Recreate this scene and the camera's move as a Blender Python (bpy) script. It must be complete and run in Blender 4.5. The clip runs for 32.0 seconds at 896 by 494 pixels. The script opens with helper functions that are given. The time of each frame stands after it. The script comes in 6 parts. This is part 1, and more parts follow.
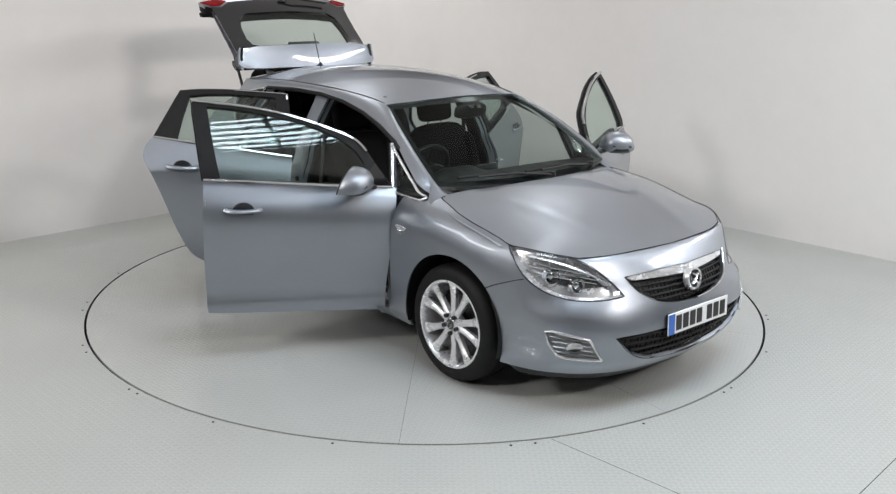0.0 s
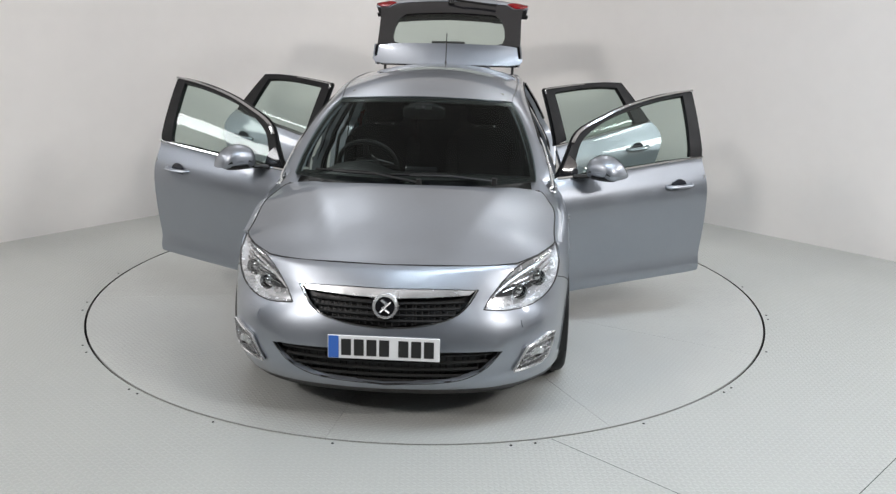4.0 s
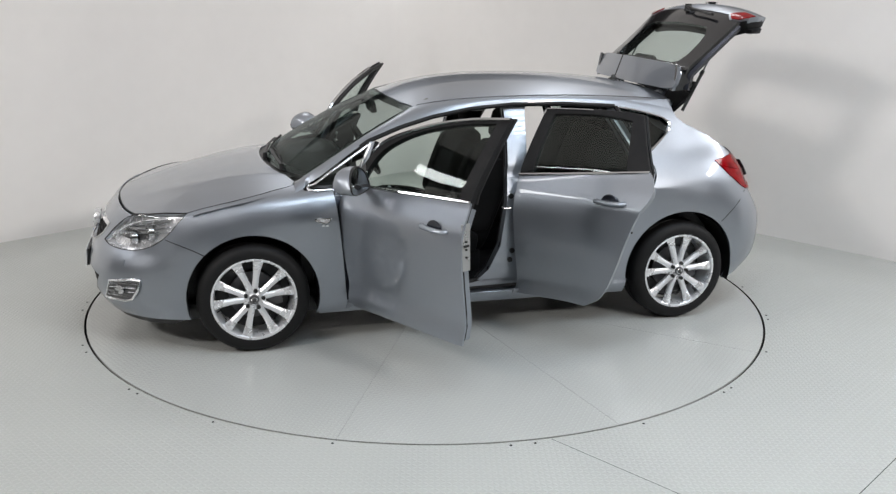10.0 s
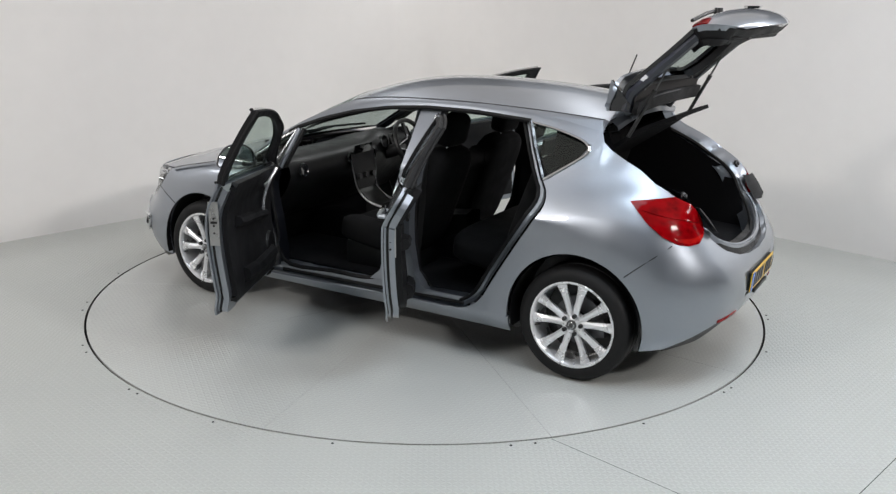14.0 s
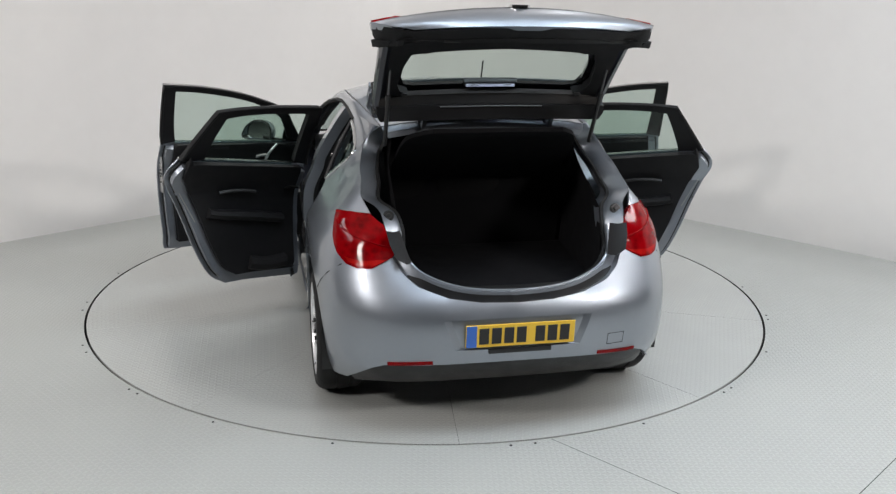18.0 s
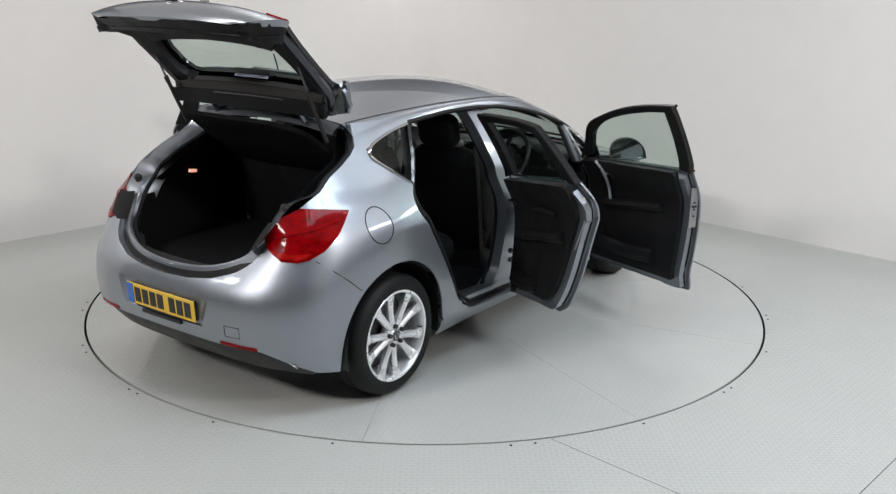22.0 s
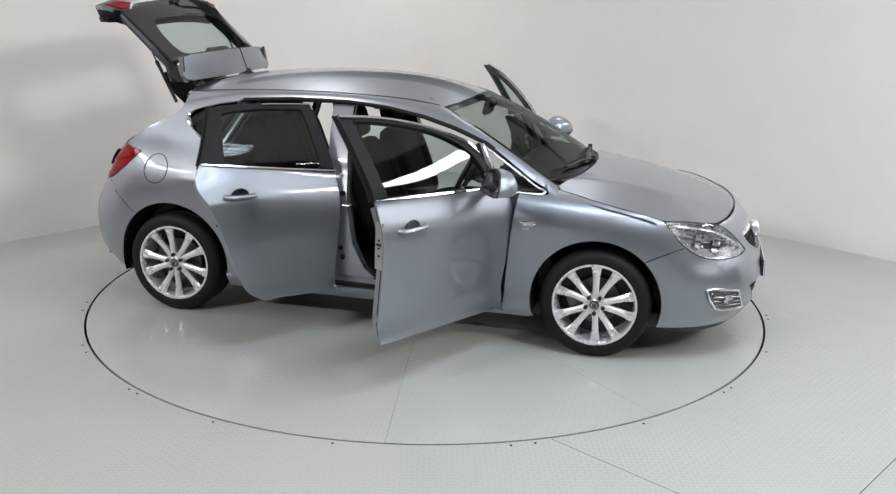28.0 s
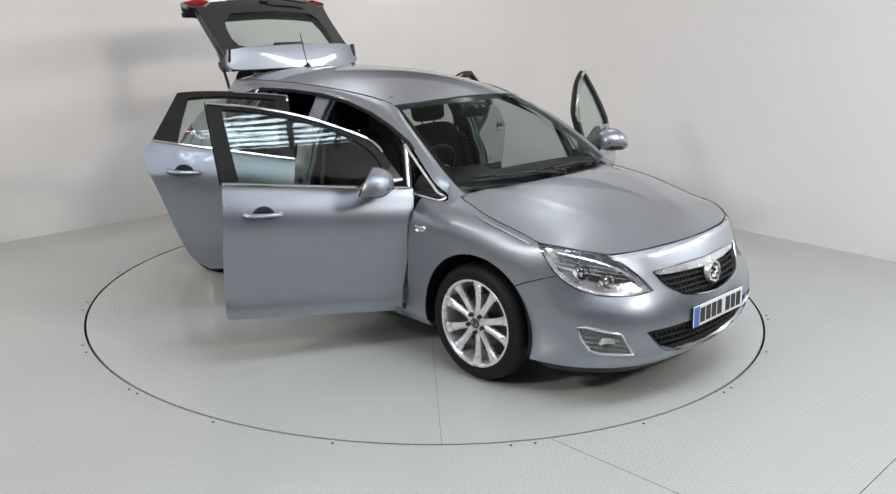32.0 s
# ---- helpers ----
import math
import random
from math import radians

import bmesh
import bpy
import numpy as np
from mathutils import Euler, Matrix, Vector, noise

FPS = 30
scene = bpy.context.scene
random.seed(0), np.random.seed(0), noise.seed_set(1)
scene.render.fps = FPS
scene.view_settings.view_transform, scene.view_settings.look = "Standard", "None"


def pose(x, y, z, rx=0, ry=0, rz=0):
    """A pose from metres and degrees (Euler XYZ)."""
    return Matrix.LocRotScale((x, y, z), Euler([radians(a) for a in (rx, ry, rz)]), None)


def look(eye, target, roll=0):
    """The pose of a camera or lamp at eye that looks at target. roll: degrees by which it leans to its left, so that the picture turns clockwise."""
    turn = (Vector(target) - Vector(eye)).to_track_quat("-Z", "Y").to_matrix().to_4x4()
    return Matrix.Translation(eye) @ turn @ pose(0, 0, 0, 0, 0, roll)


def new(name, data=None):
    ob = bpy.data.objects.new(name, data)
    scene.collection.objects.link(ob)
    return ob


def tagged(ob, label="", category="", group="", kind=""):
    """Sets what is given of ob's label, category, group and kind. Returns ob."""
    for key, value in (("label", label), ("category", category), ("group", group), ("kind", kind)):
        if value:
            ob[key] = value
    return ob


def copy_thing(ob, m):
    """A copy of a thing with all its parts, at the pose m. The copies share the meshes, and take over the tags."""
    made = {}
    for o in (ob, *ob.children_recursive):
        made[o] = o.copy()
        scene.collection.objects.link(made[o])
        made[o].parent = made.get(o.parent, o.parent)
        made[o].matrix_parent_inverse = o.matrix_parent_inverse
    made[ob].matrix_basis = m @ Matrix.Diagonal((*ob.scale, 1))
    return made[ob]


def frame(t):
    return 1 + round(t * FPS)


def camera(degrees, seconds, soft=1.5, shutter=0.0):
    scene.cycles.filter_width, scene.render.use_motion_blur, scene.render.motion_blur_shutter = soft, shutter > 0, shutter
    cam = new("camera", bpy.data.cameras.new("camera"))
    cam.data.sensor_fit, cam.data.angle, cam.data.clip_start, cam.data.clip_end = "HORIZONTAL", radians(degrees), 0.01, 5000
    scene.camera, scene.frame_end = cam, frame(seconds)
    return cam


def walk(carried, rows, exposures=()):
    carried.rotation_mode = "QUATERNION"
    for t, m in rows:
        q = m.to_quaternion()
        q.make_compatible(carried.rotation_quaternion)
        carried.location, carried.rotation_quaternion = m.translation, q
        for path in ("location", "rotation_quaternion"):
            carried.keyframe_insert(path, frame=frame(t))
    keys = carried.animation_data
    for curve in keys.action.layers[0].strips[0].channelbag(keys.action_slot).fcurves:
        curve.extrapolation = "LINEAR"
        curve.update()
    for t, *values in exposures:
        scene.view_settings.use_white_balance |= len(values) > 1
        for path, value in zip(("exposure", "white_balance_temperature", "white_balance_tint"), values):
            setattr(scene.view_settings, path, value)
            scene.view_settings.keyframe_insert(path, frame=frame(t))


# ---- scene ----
# ---------- camera: a fixed camera looks down at the turntable ----------
cam = camera(52.16, 32.0, soft=1.35)
EYE = pose(0, -6.111, 2.060, 90 - 15.882, 0, -1.276) @ pose(0, 0, 0, 0, 0, 1.034)
walk(cam, [(0.0, EYE), (32.0, EYE)])

# heading of the turntable and the car on it, seconds and degrees
TURN = [(0.0, 309.74), (0.5, 306.16), (1.0, 300.57), (1.5, 294.75), (2.0, 288.63), (2.5, 282.7), (3.5, 270.75),
        (4.5, 258.73), (5.5, 246.75), (6.5, 235.01), (7.5, 223.34), (8.5, 211.67), (9.5, 199.94), (10.5, 188.31),
        (11.5, 176.86), (12.5, 165.58), (13.5, 154.26), (14.5, 142.6), (15.5, 130.75), (16.5, 118.75), (17.5, 106.95),
        (18.5, 94.97), (19.5, 82.97), (20.5, 71.0), (21.5, 59.17), (22.5, 47.43), (23.5, 35.76), (24.5, 24.39),
        (25.5, 13.3), (26.5, 1.6), (27.5, -10.16), (28.5, -21.7), (29.5, -33.36), (30.0, -39.09), (30.5, -42.64),
        (31.0, -44.77), (31.5, -45.14), (32.0, -45.14)]

# ---------- world and exposure ----------
world = bpy.data.worlds.new("world")
scene.world = world
world.use_nodes = True
world.node_tree.nodes["Background"].inputs[0].default_value = (0.75, 0.78, 0.8, 1)
world.node_tree.nodes["Background"].inputs[1].default_value = 0.05
scene.view_settings.exposure = 0.33

ROOM_H, PARTITION = 5.2, 2.3


def overhead_light(x, y, rz, sx, sy, power, color=(0.98, 0.99, 1.0), z=ROOM_H - 0.12):
    """A lit rectangle under the ceiling."""
    data = bpy.data.lights.new("overhead_light", "AREA")
    data.shape, data.size, data.size_y, data.energy, data.color = "RECTANGLE", sx, sy, power, color
    ob = new("overhead_light", data)
    ob.matrix_basis = pose(x, y, z, 0, 0, rz)
    return ob


# broad soft panels high behind the camera, towards the white walls
for x, energy in ((-3.6, 185), (3.6, 182)):
    data = bpy.data.lights.new("soft_panel", "AREA")
    data.shape, data.size, data.size_y, data.energy, data.color = "RECTANGLE", 1.4, 0.6, energy, (1.0, 0.955, 0.925)
    new("soft_panel", data).matrix_basis = look((x * 1.5, -5.8, 4.7), (x * 0.6, 2.0, 1.2))
# wide soft fill over the turntable, added below the dark ceiling; no such fitting there
overhead_light(0.0, 0.75, 0, 13.0, 14.5, 182, (1.0, 0.95, 0.92))
# two strong hall lamps behind the turntable
for x, y in ((-1.6, 3.7), (1.9, 3.6)):
    overhead_light(x, y, 0, 0.4, 0.4, 36, (0.97, 0.98, 1.0))
# lattice rooflight in front of the turntable
overhead_light(1.75, -2.98, 28, 5.2, 1.3, 260, (0.76, 0.88, 1.0), ROOM_H - 0.14)
# long bright tubes at the two open sides, over the ends of the partitions
for x, y, z, energy in [(-6.0, -1.1, 3.9, 45), (6.0, 0.2, 3.8, 95)]:
    data = bpy.data.lights.new("side_light", "AREA")
    data.shape, data.size, data.size_y, data.energy, data.color = "RECTANGLE", 4.2, 0.35, energy, (0.98, 0.98, 1.0)
    new("side_light", data).matrix_basis = look((x, y, z), (0, 0.6, 1.0))


# ---------- materials ----------
def nodes_of(name):
    m = bpy.data.materials.new(name)
    m.use_nodes = True
    nt = m.node_tree
    return m, nt, nt.nodes["Principled BSDF"]


def mat(name, color, rough=0.5, metal=0.0, coat=0.0, spec=0.5, var=0.08, scale=12.0, bump=0.0, bump_scale=300.0, rough_var=0.08,
        coat_rough=0.04):
    """A surface with uneven tone at two scales, uneven gloss and fine relief."""
    m, nt, p = nodes_of(name)
    N, K = nt.nodes.new, nt.links.new
    tc = N("ShaderNodeTexCoord")
    n1, n2 = N("ShaderNodeTexNoise"), N("ShaderNodeTexNoise")
    n1.inputs["Scale"].default_value, n1.inputs["Detail"].default_value = scale, 4
    n2.inputs["Scale"].default_value, n2.inputs["Detail"].default_value = scale * 9, 3
    K(tc.outputs["Object"], n1.inputs["Vector"]), K(tc.outputs["Object"], n2.inputs["Vector"])
    mix = N("ShaderNodeMath")
    mix.operation = "MULTIPLY_ADD"
    mix.inputs[1].default_value = 0.4
    K(n2.outputs["Fac"], mix.inputs[0]), K(n1.outputs["Fac"], mix.inputs[2])
    ramp = N("ShaderNodeMapRange")
    ramp.inputs["From Min"].default_value, ramp.inputs["From Max"].default_value = 0.4, 1.0
    ramp.inputs["To Min"].default_value, ramp.inputs["To Max"].default_value = 1 - var, 1 + var
    K(mix.outputs[0], ramp.inputs["Value"])
    mul = N("ShaderNodeVectorMath")
    mul.operation = "SCALE"
    mul.inputs[0].default_value = color
    K(ramp.outputs[0], mul.inputs["Scale"]), K(mul.outputs[0], p.inputs["Base Color"])
    rr = N("ShaderNodeMapRange")
    rr.inputs["From Min"].default_value, rr.inputs["From Max"].default_value = 0.3, 0.7
    rr.inputs["To Min"].default_value, rr.inputs["To Max"].default_value = max(rough - rough_var, 0.0), min(rough + rough_var, 1)
    K(n1.outputs["Fac"], rr.inputs["Value"]), K(rr.outputs[0], p.inputs["Roughness"])
    p.inputs["Metallic"].default_value = metal
    p.inputs["Coat Weight"].default_value, p.inputs["Coat Roughness"].default_value = coat, coat_rough
    p.inputs["Specular IOR Level"].default_value = spec
    if bump:
        b, n3 = N("ShaderNodeBump"), N("ShaderNodeTexNoise")
        n3.inputs["Scale"].default_value, n3.inputs["Detail"].default_value = bump_scale, 3
        b.inputs["Strength"].default_value, b.inputs["Distance"].default_value = bump, 0.002
        K(tc.outputs["Object"], n3.inputs["Vector"]), K(n3.outputs["Fac"], b.inputs["Height"]), K(b.outputs[0], p.inputs["Normal"])
    return m


def glass_mat(name, tint, rough=0.0, keep=0.75, mirror=0.04):
    """Tinted glass: a pane that mirrors more at a slant and lets the rest through."""
    m, nt, p = nodes_of(name)
    N, K = nt.nodes.new, nt.links.new
    nt.nodes.remove(p)
    t, g, x, lw = N("ShaderNodeBsdfTransparent"), N("ShaderNodeBsdfGlossy"), N("ShaderNodeMixShader"), N("ShaderNodeLayerWeight")
    t.inputs[0].default_value = (*[(c * keep) ** 0.5 for c in tint], 1)
    g.inputs["Roughness"].default_value = rough
    lw.inputs["Blend"].default_value = 0.5
    pw, ma = N("ShaderNodeMath"), N("ShaderNodeMath")
    pw.operation, pw.inputs[1].default_value = "POWER", 5.0
    ma.operation, ma.inputs[1].default_value, ma.inputs[2].default_value = "MULTIPLY_ADD", 0.32, mirror
    K(lw.outputs["Facing"], pw.inputs[0]), K(pw.outputs[0], ma.inputs[0]), K(ma.outputs[0], x.inputs[0])
    K(t.outputs[0], x.inputs[1]), K(g.outputs[0], x.inputs[2])
    K(x.outputs[0], nt.nodes["Material Output"].inputs[0])
    return m


def lens_mat(name, color, rough=0.12):
    """Moulded plastic lens: facet glints painted as bright and deep patches of one colour under a clear gloss."""
    m, nt, p = nodes_of(name)
    N, K = nt.nodes.new, nt.links.new
    p.inputs["Roughness"].default_value = rough
    p.inputs["Coat Weight"].default_value, p.inputs["Coat Roughness"].default_value = 0.14, 0.02
    p.inputs["Specular IOR Level"].default_value = 0.06
    tc, w, n, b = N("ShaderNodeTexCoord"), N("ShaderNodeTexVoronoi"), N("ShaderNodeTexNoise"), N("ShaderNodeBump")
    mp = N("ShaderNodeMapping")
    mp.inputs["Scale"].default_value = (16, 26, 34)
    w.inputs["Scale"].default_value = 1.0
    n.inputs["Scale"].default_value, n.inputs["Detail"].default_value = 14, 3
    K(tc.outputs["Object"], mp.inputs["Vector"]), K(mp.outputs[0], w.inputs["Vector"]), K(tc.outputs["Object"], n.inputs["Vector"])
    # cell and noise tone puts the light and shade of lamp facets into colour
    tone = N("ShaderNodeMapRange")
    tone.inputs["From Min"].default_value, tone.inputs["From Max"].default_value = 0.25, 0.8
    tone.inputs["To Min"].default_value, tone.inputs["To Max"].default_value = 0.35, 1.35
    mix, sc = N("ShaderNodeMath"), N("ShaderNodeVectorMath")
    mix.operation, mix.inputs[1].default_value = "MULTIPLY_ADD", 0.45
    K(w.outputs["Distance"], mix.inputs[0]), K(n.outputs["Fac"], mix.inputs[2]), K(mix.outputs[0], tone.inputs["Value"])
    sc.operation = "SCALE"
    sc.inputs[0].default_value = color
    K(tone.outputs[0], sc.inputs["Scale"]), K(sc.outputs[0], p.inputs["Base Color"])
    b.inputs["Strength"].default_value, b.inputs["Distance"].default_value = 0.10, 0.004
    K(w.outputs["Distance"], b.inputs["Height"]), K(b.outputs[0], p.inputs["Normal"])
    return m


def tread_mat(name, color, turn=0.0, gloss=(0.13, 0.26), spec=0.5, relief=0.0042):
    """Painted steel tread plate: lozenges in two directions, worn gloss, faint stains."""
    m, nt, p = nodes_of(name)
    N, K = nt.nodes.new, nt.links.new

    def op(kind, a, b=None, c=None):
        n = N("ShaderNodeMath")
        n.operation = kind
        for i, v in enumerate((a, b, c)):
            if v is None:
                continue
            if isinstance(v, (int, float)):
                n.inputs[i].default_value = v
            else:
                K(v, n.inputs[i])
        return n.outputs[0]

    tc, mp, sep = N("ShaderNodeTexCoord"), N("ShaderNodeMapping"), N("ShaderNodeSeparateXYZ")
    mp.inputs["Rotation"].default_value = (0, 0, radians(turn))
    K(tc.outputs["Object"], mp.inputs["Vector"]), K(mp.outputs[0], sep.inputs[0])
    k = 2 * math.pi / 0.036
    cu, cv = op("COSINE", op("MULTIPLY", sep.outputs[0], k)), op("COSINE", op("MULTIPLY", sep.outputs[1], k))
    f1 = op("MULTIPLY_ADD", cu, 0.22, op("MULTIPLY", cv, 0.78))
    f2 = op("MULTIPLY", op("MULTIPLY_ADD", cv, 0.22, op("MULTIPLY", cu, 0.78)), -1.0)
    mr = N("ShaderNodeMapRange")
    mr.interpolation_type = "SMOOTHSTEP"
    mr.inputs["From Min"].default_value, mr.inputs["From Max"].default_value = 0.45, 0.8
    K(op("MAXIMUM", f1, f2), mr.inputs["Value"])
    n1, n2, n3 = N("ShaderNodeTexNoise"), N("ShaderNodeTexNoise"), N("ShaderNodeTexNoise")
    for n, s in ((n1, 0.55), (n2, 3.0), (n3, 90.0)):
        n.inputs["Scale"].default_value, n.inputs["Detail"].default_value = s, 2.5
        K(tc.outputs["Object"], n.inputs["Vector"])
    wear = N("ShaderNodeMapRange")
    wear.inputs["From Min"].default_value, wear.inputs["From Max"].default_value = 0.35, 0.7
    wear.inputs["To Min"].default_value, wear.inputs["To Max"].default_value = 0.22, 1.0
    K(n1.outputs["Fac"], wear.inputs["Value"])
    b = N("ShaderNodeBump")
    b.inputs["Strength"].default_value, b.inputs["Distance"].default_value = 0.95, relief
    height = op("MULTIPLY_ADD", n3.outputs["Fac"], 0.12, op("MULTIPLY", mr.outputs[0], wear.outputs[0]))
    K(height, b.inputs["Height"]), K(b.outputs[0], p.inputs["Normal"])
    tone = N("ShaderNodeMapRange")
    tone.inputs["From Min"].default_value, tone.inputs["From Max"].default_value = 0.5, 1.1
    tone.inputs["To Min"].default_value, tone.inputs["To Max"].default_value = 0.97, 1.03
    K(op("MULTIPLY_ADD", n2.outputs["Fac"], 0.55, op("MULTIPLY", n1.outputs["Fac"], 0.9)), tone.inputs["Value"])
    sc = N("ShaderNodeVectorMath")
    sc.operation = "SCALE"
    sc.inputs[0].default_value = color
    worn = op("MULTIPLY", tone.outputs[0], op("MULTIPLY_ADD", op("MULTIPLY", mr.outputs[0], wear.outputs[0]), 0.10, 0.97))
    K(worn, sc.inputs["Scale"]), K(sc.outputs[0], p.inputs["Base Color"])
    rg = N("ShaderNodeMapRange")
    rg.inputs["From Min"].default_value, rg.inputs["From Max"].default_value = 0.3, 0.7
    rg.inputs["To Min"].default_value, rg.inputs["To Max"].default_value = gloss
    K(n2.outputs["Fac"], rg.inputs["Value"]), K(rg.outputs[0], p.inputs["Roughness"])
    p.inputs["Specular IOR Level"].default_value = spec
    return m


def paint_mat(name, color):
    """Metallic silver car paint under clear lacquer, with fine flake."""
    m = mat(name, color, rough=0.40, metal=0.88, coat=1.0, var=0.03, scale=6, rough_var=0.03, coat_rough=0.02)
    m.node_tree.nodes["Principled BSDF"].inputs["Coat IOR"].default_value = 1.5
    nt = m.node_tree
    N, K, p = nt.nodes.new, nt.links.new, nt.nodes["Principled BSDF"]
    tc, n, b = N("ShaderNodeTexCoord"), N("ShaderNodeTexNoise"), N("ShaderNodeBump")
    n.inputs["Scale"].default_value = 900
    b.inputs["Strength"].default_value, b.inputs["Distance"].default_value = 0.06, 0.001
    K(tc.outputs["Object"], n.inputs["Vector"]), K(n.outputs["Fac"], b.inputs["Height"]), K(b.outputs[0], p.inputs["Normal"])
    return m


PAINT = paint_mat("silver_paint", (0.313, 0.339, 0.379))
# body paint darkened: shade on inner posts and in recesses put into the colour
SHADE_PAINT = paint_mat("shade_paint", (0.035, 0.038, 0.05))
CHROME = mat("chrome", (0.62, 0.63, 0.64), rough=0.08, metal=1.0, var=0.02, rough_var=0.03)
ALLOY = mat("alloy", (0.84, 0.85, 0.87), rough=0.30, metal=0.62, coat=0.4, var=0.04)
DARK_METAL = mat("dark_metal", (0.12, 0.12, 0.125), rough=0.45, metal=0.8)
STEEL = mat("bare_steel", (0.5, 0.5, 0.5), rough=0.35, metal=0.9)
RUBBER = mat("rubber", (0.009, 0.009, 0.0095), rough=0.6, bump=0.3, bump_scale=120, spec=0.25)
BLACK = mat("black_plastic", (0.009, 0.009, 0.0095), rough=0.42, bump=0.2, bump_scale=500)
GLOSS_BLACK = mat("gloss_black", (0.012, 0.012, 0.014), rough=0.12, coat=0.6, rough_var=0.04)
TRIM = mat("door_trim", (0.006, 0.006, 0.007), rough=0.6, spec=0.3, bump=0.35, bump_scale=420)
CLOTH = mat("seat_cloth", (0.0055, 0.0055, 0.006), rough=0.9, bump=0.08, bump_scale=90, spec=0.2)
CARPET = mat("carpet", (0.007, 0.007, 0.008), rough=0.95, bump=0.3, bump_scale=150, spec=0.1)
HEADLINER = mat("headliner", (0.20, 0.20, 0.195), rough=0.9, bump=0.3, bump_scale=380, spec=0.1)
SATIN = mat("satin_chrome", (0.80, 0.81, 0.82), rough=0.24, metal=0.75, coat=0.3, var=0.04)
SILVER_PLASTIC = mat("silver_plastic", (0.5, 0.51, 0.53), rough=0.3, metal=0.6)
SIDE_GLASS = glass_mat("side_glass", (0.80, 0.93, 0.87), keep=0.82)
SCREEN_GLASS = glass_mat("windscreen_glass", (0.78, 0.9, 0.86), keep=0.60, mirror=0.012)
REAR_GLASS = glass_mat("rear_glass", (0.82, 0.93, 0.88), keep=0.80)
LAMP_GLASS = glass_mat("lamp_glass", (1, 1, 1), keep=0.95)
MIRROR = mat("mirror", (0.85, 0.87, 0.88), rough=0.01, metal=1.0, var=0.0, rough_var=0.0)
RED_LENS = lens_mat("red_lens", (0.17, 0.0006, 0.002))
REFLECTOR = mat("reflector", (0.86, 0.87, 0.89), rough=0.24, metal=0.65, var=0.12, scale=30, bump=0.3, bump_scale=45)
LAMP_DARK = mat("lamp_mask", (0.16, 0.162, 0.17), rough=0.22, metal=0.6, var=0.25, scale=60)
WHITE_PLATE = mat("white_plate", (0.78, 0.79, 0.8), rough=0.35, coat=0.4, var=0.03)
YELLOW_PLATE = mat("yellow_plate", (0.78, 0.5, 0.03), rough=0.35, coat=0.4, var=0.03)
PLATE_BLUE = mat("plate_blue", (0.03, 0.13, 0.5), rough=0.35, coat=0.3, var=0.03)
PLATE_BLACK = mat("plate_black", (0.012, 0.012, 0.012), rough=0.4)
BOOT_GLOW, tree, glow = nodes_of("boot_lamp_glow")
glow.inputs["Emission Color"].default_value, glow.inputs["Emission Strength"].default_value = (1.0, 0.45, 0.3, 1), 0.7
PALE_LABEL = mat("pale_label", (0.42, 0.44, 0.55), rough=0.5, var=0.05)
RED_BELT = mat("red_button", (0.55, 0.01, 0.02), rough=0.4)
WALL = mat("white_wall", (0.78, 0.765, 0.75), rough=0.7, var=0.035, scale=0.8, bump=0.12, bump_scale=60)
CEIL = mat("ceiling_paint", (0.22, 0.205, 0.195), rough=0.8, var=0.05, scale=2)
FELT = mat("grey_felt", (0.052, 0.049, 0.048), rough=0.95, bump=0.5, bump_scale=300, spec=0.1)
DARK_WALL = mat("dark_wall", (0.10, 0.10, 0.105), rough=0.8, var=0.1, scale=1.5)
FLOOR = tread_mat("painted_tread_plate", (0.45, 0.463, 0.445), 45, (0.28, 0.42), 0.14, 0.0044)
PLATE = tread_mat("painted_turntable_plate", (0.46, 0.473, 0.455), 12, (0.10, 0.22), 0.5, 0.0016)
GAP = mat("dark_gap", (0.008, 0.008, 0.008), rough=0.8)
BEAM = mat("steel_beam", (0.16, 0.17, 0.18), rough=0.6, var=0.1)


# ---------- mesh helpers ----------
def part(name, bm, material, parent=None, label="", smooth=True, sharp=38):
    """Links a bmesh as one mesh object under a thing or a part."""
    me = bpy.data.meshes.new(name)
    bm.normal_update()
    if smooth:
        lim = radians(sharp)
        for e in bm.edges:
            e.smooth = not (len(e.link_faces) == 2 and e.calc_face_angle(0) > lim)
        for f in bm.faces:
            f.smooth = True
    bm.to_mesh(me)
    bm.free()
    for m in (material if isinstance(material, (list, tuple)) else [material]):
        me.materials.append(m)
    ob = new(name, me)
    if parent is not None:
        ob.parent = parent
    if label:
        ob["label"] = label
    return ob


def thing(name, m, label, category, group="", kind=""):
    ob = new(name)
    ob.matrix_basis = m
    ob.empty_display_size = 0.2
    return tagged(ob, label, category, group, kind)


def box(sx, sy, sz, m=None, bevel=0.0, seg=2, bm=None):
    b = bmesh.new()
    bmesh.ops.create_cube(b, size=1.0, matrix=Matrix.Diagonal((sx, sy, sz, 1)))
    if bevel:
        bmesh.ops.bevel(b, geom=b.edges[:], offset=bevel, segments=seg, profile=0.6, affect="EDGES")
    if m is not None:
        b.transform(m)
    return b if bm is None else join(bm, b)


def join(bm, other):
    """Adds the other bmesh to bm and frees it."""
    vs = [bm.verts.new(v.co) for v in other.verts]
    other.verts.index_update()
    for f in other.faces:
        try:
            g = bm.faces.new([vs[v.index] for v in f.verts])
            g.material_index = f.material_index
        except ValueError:
            pass
    other.free()
    return bm


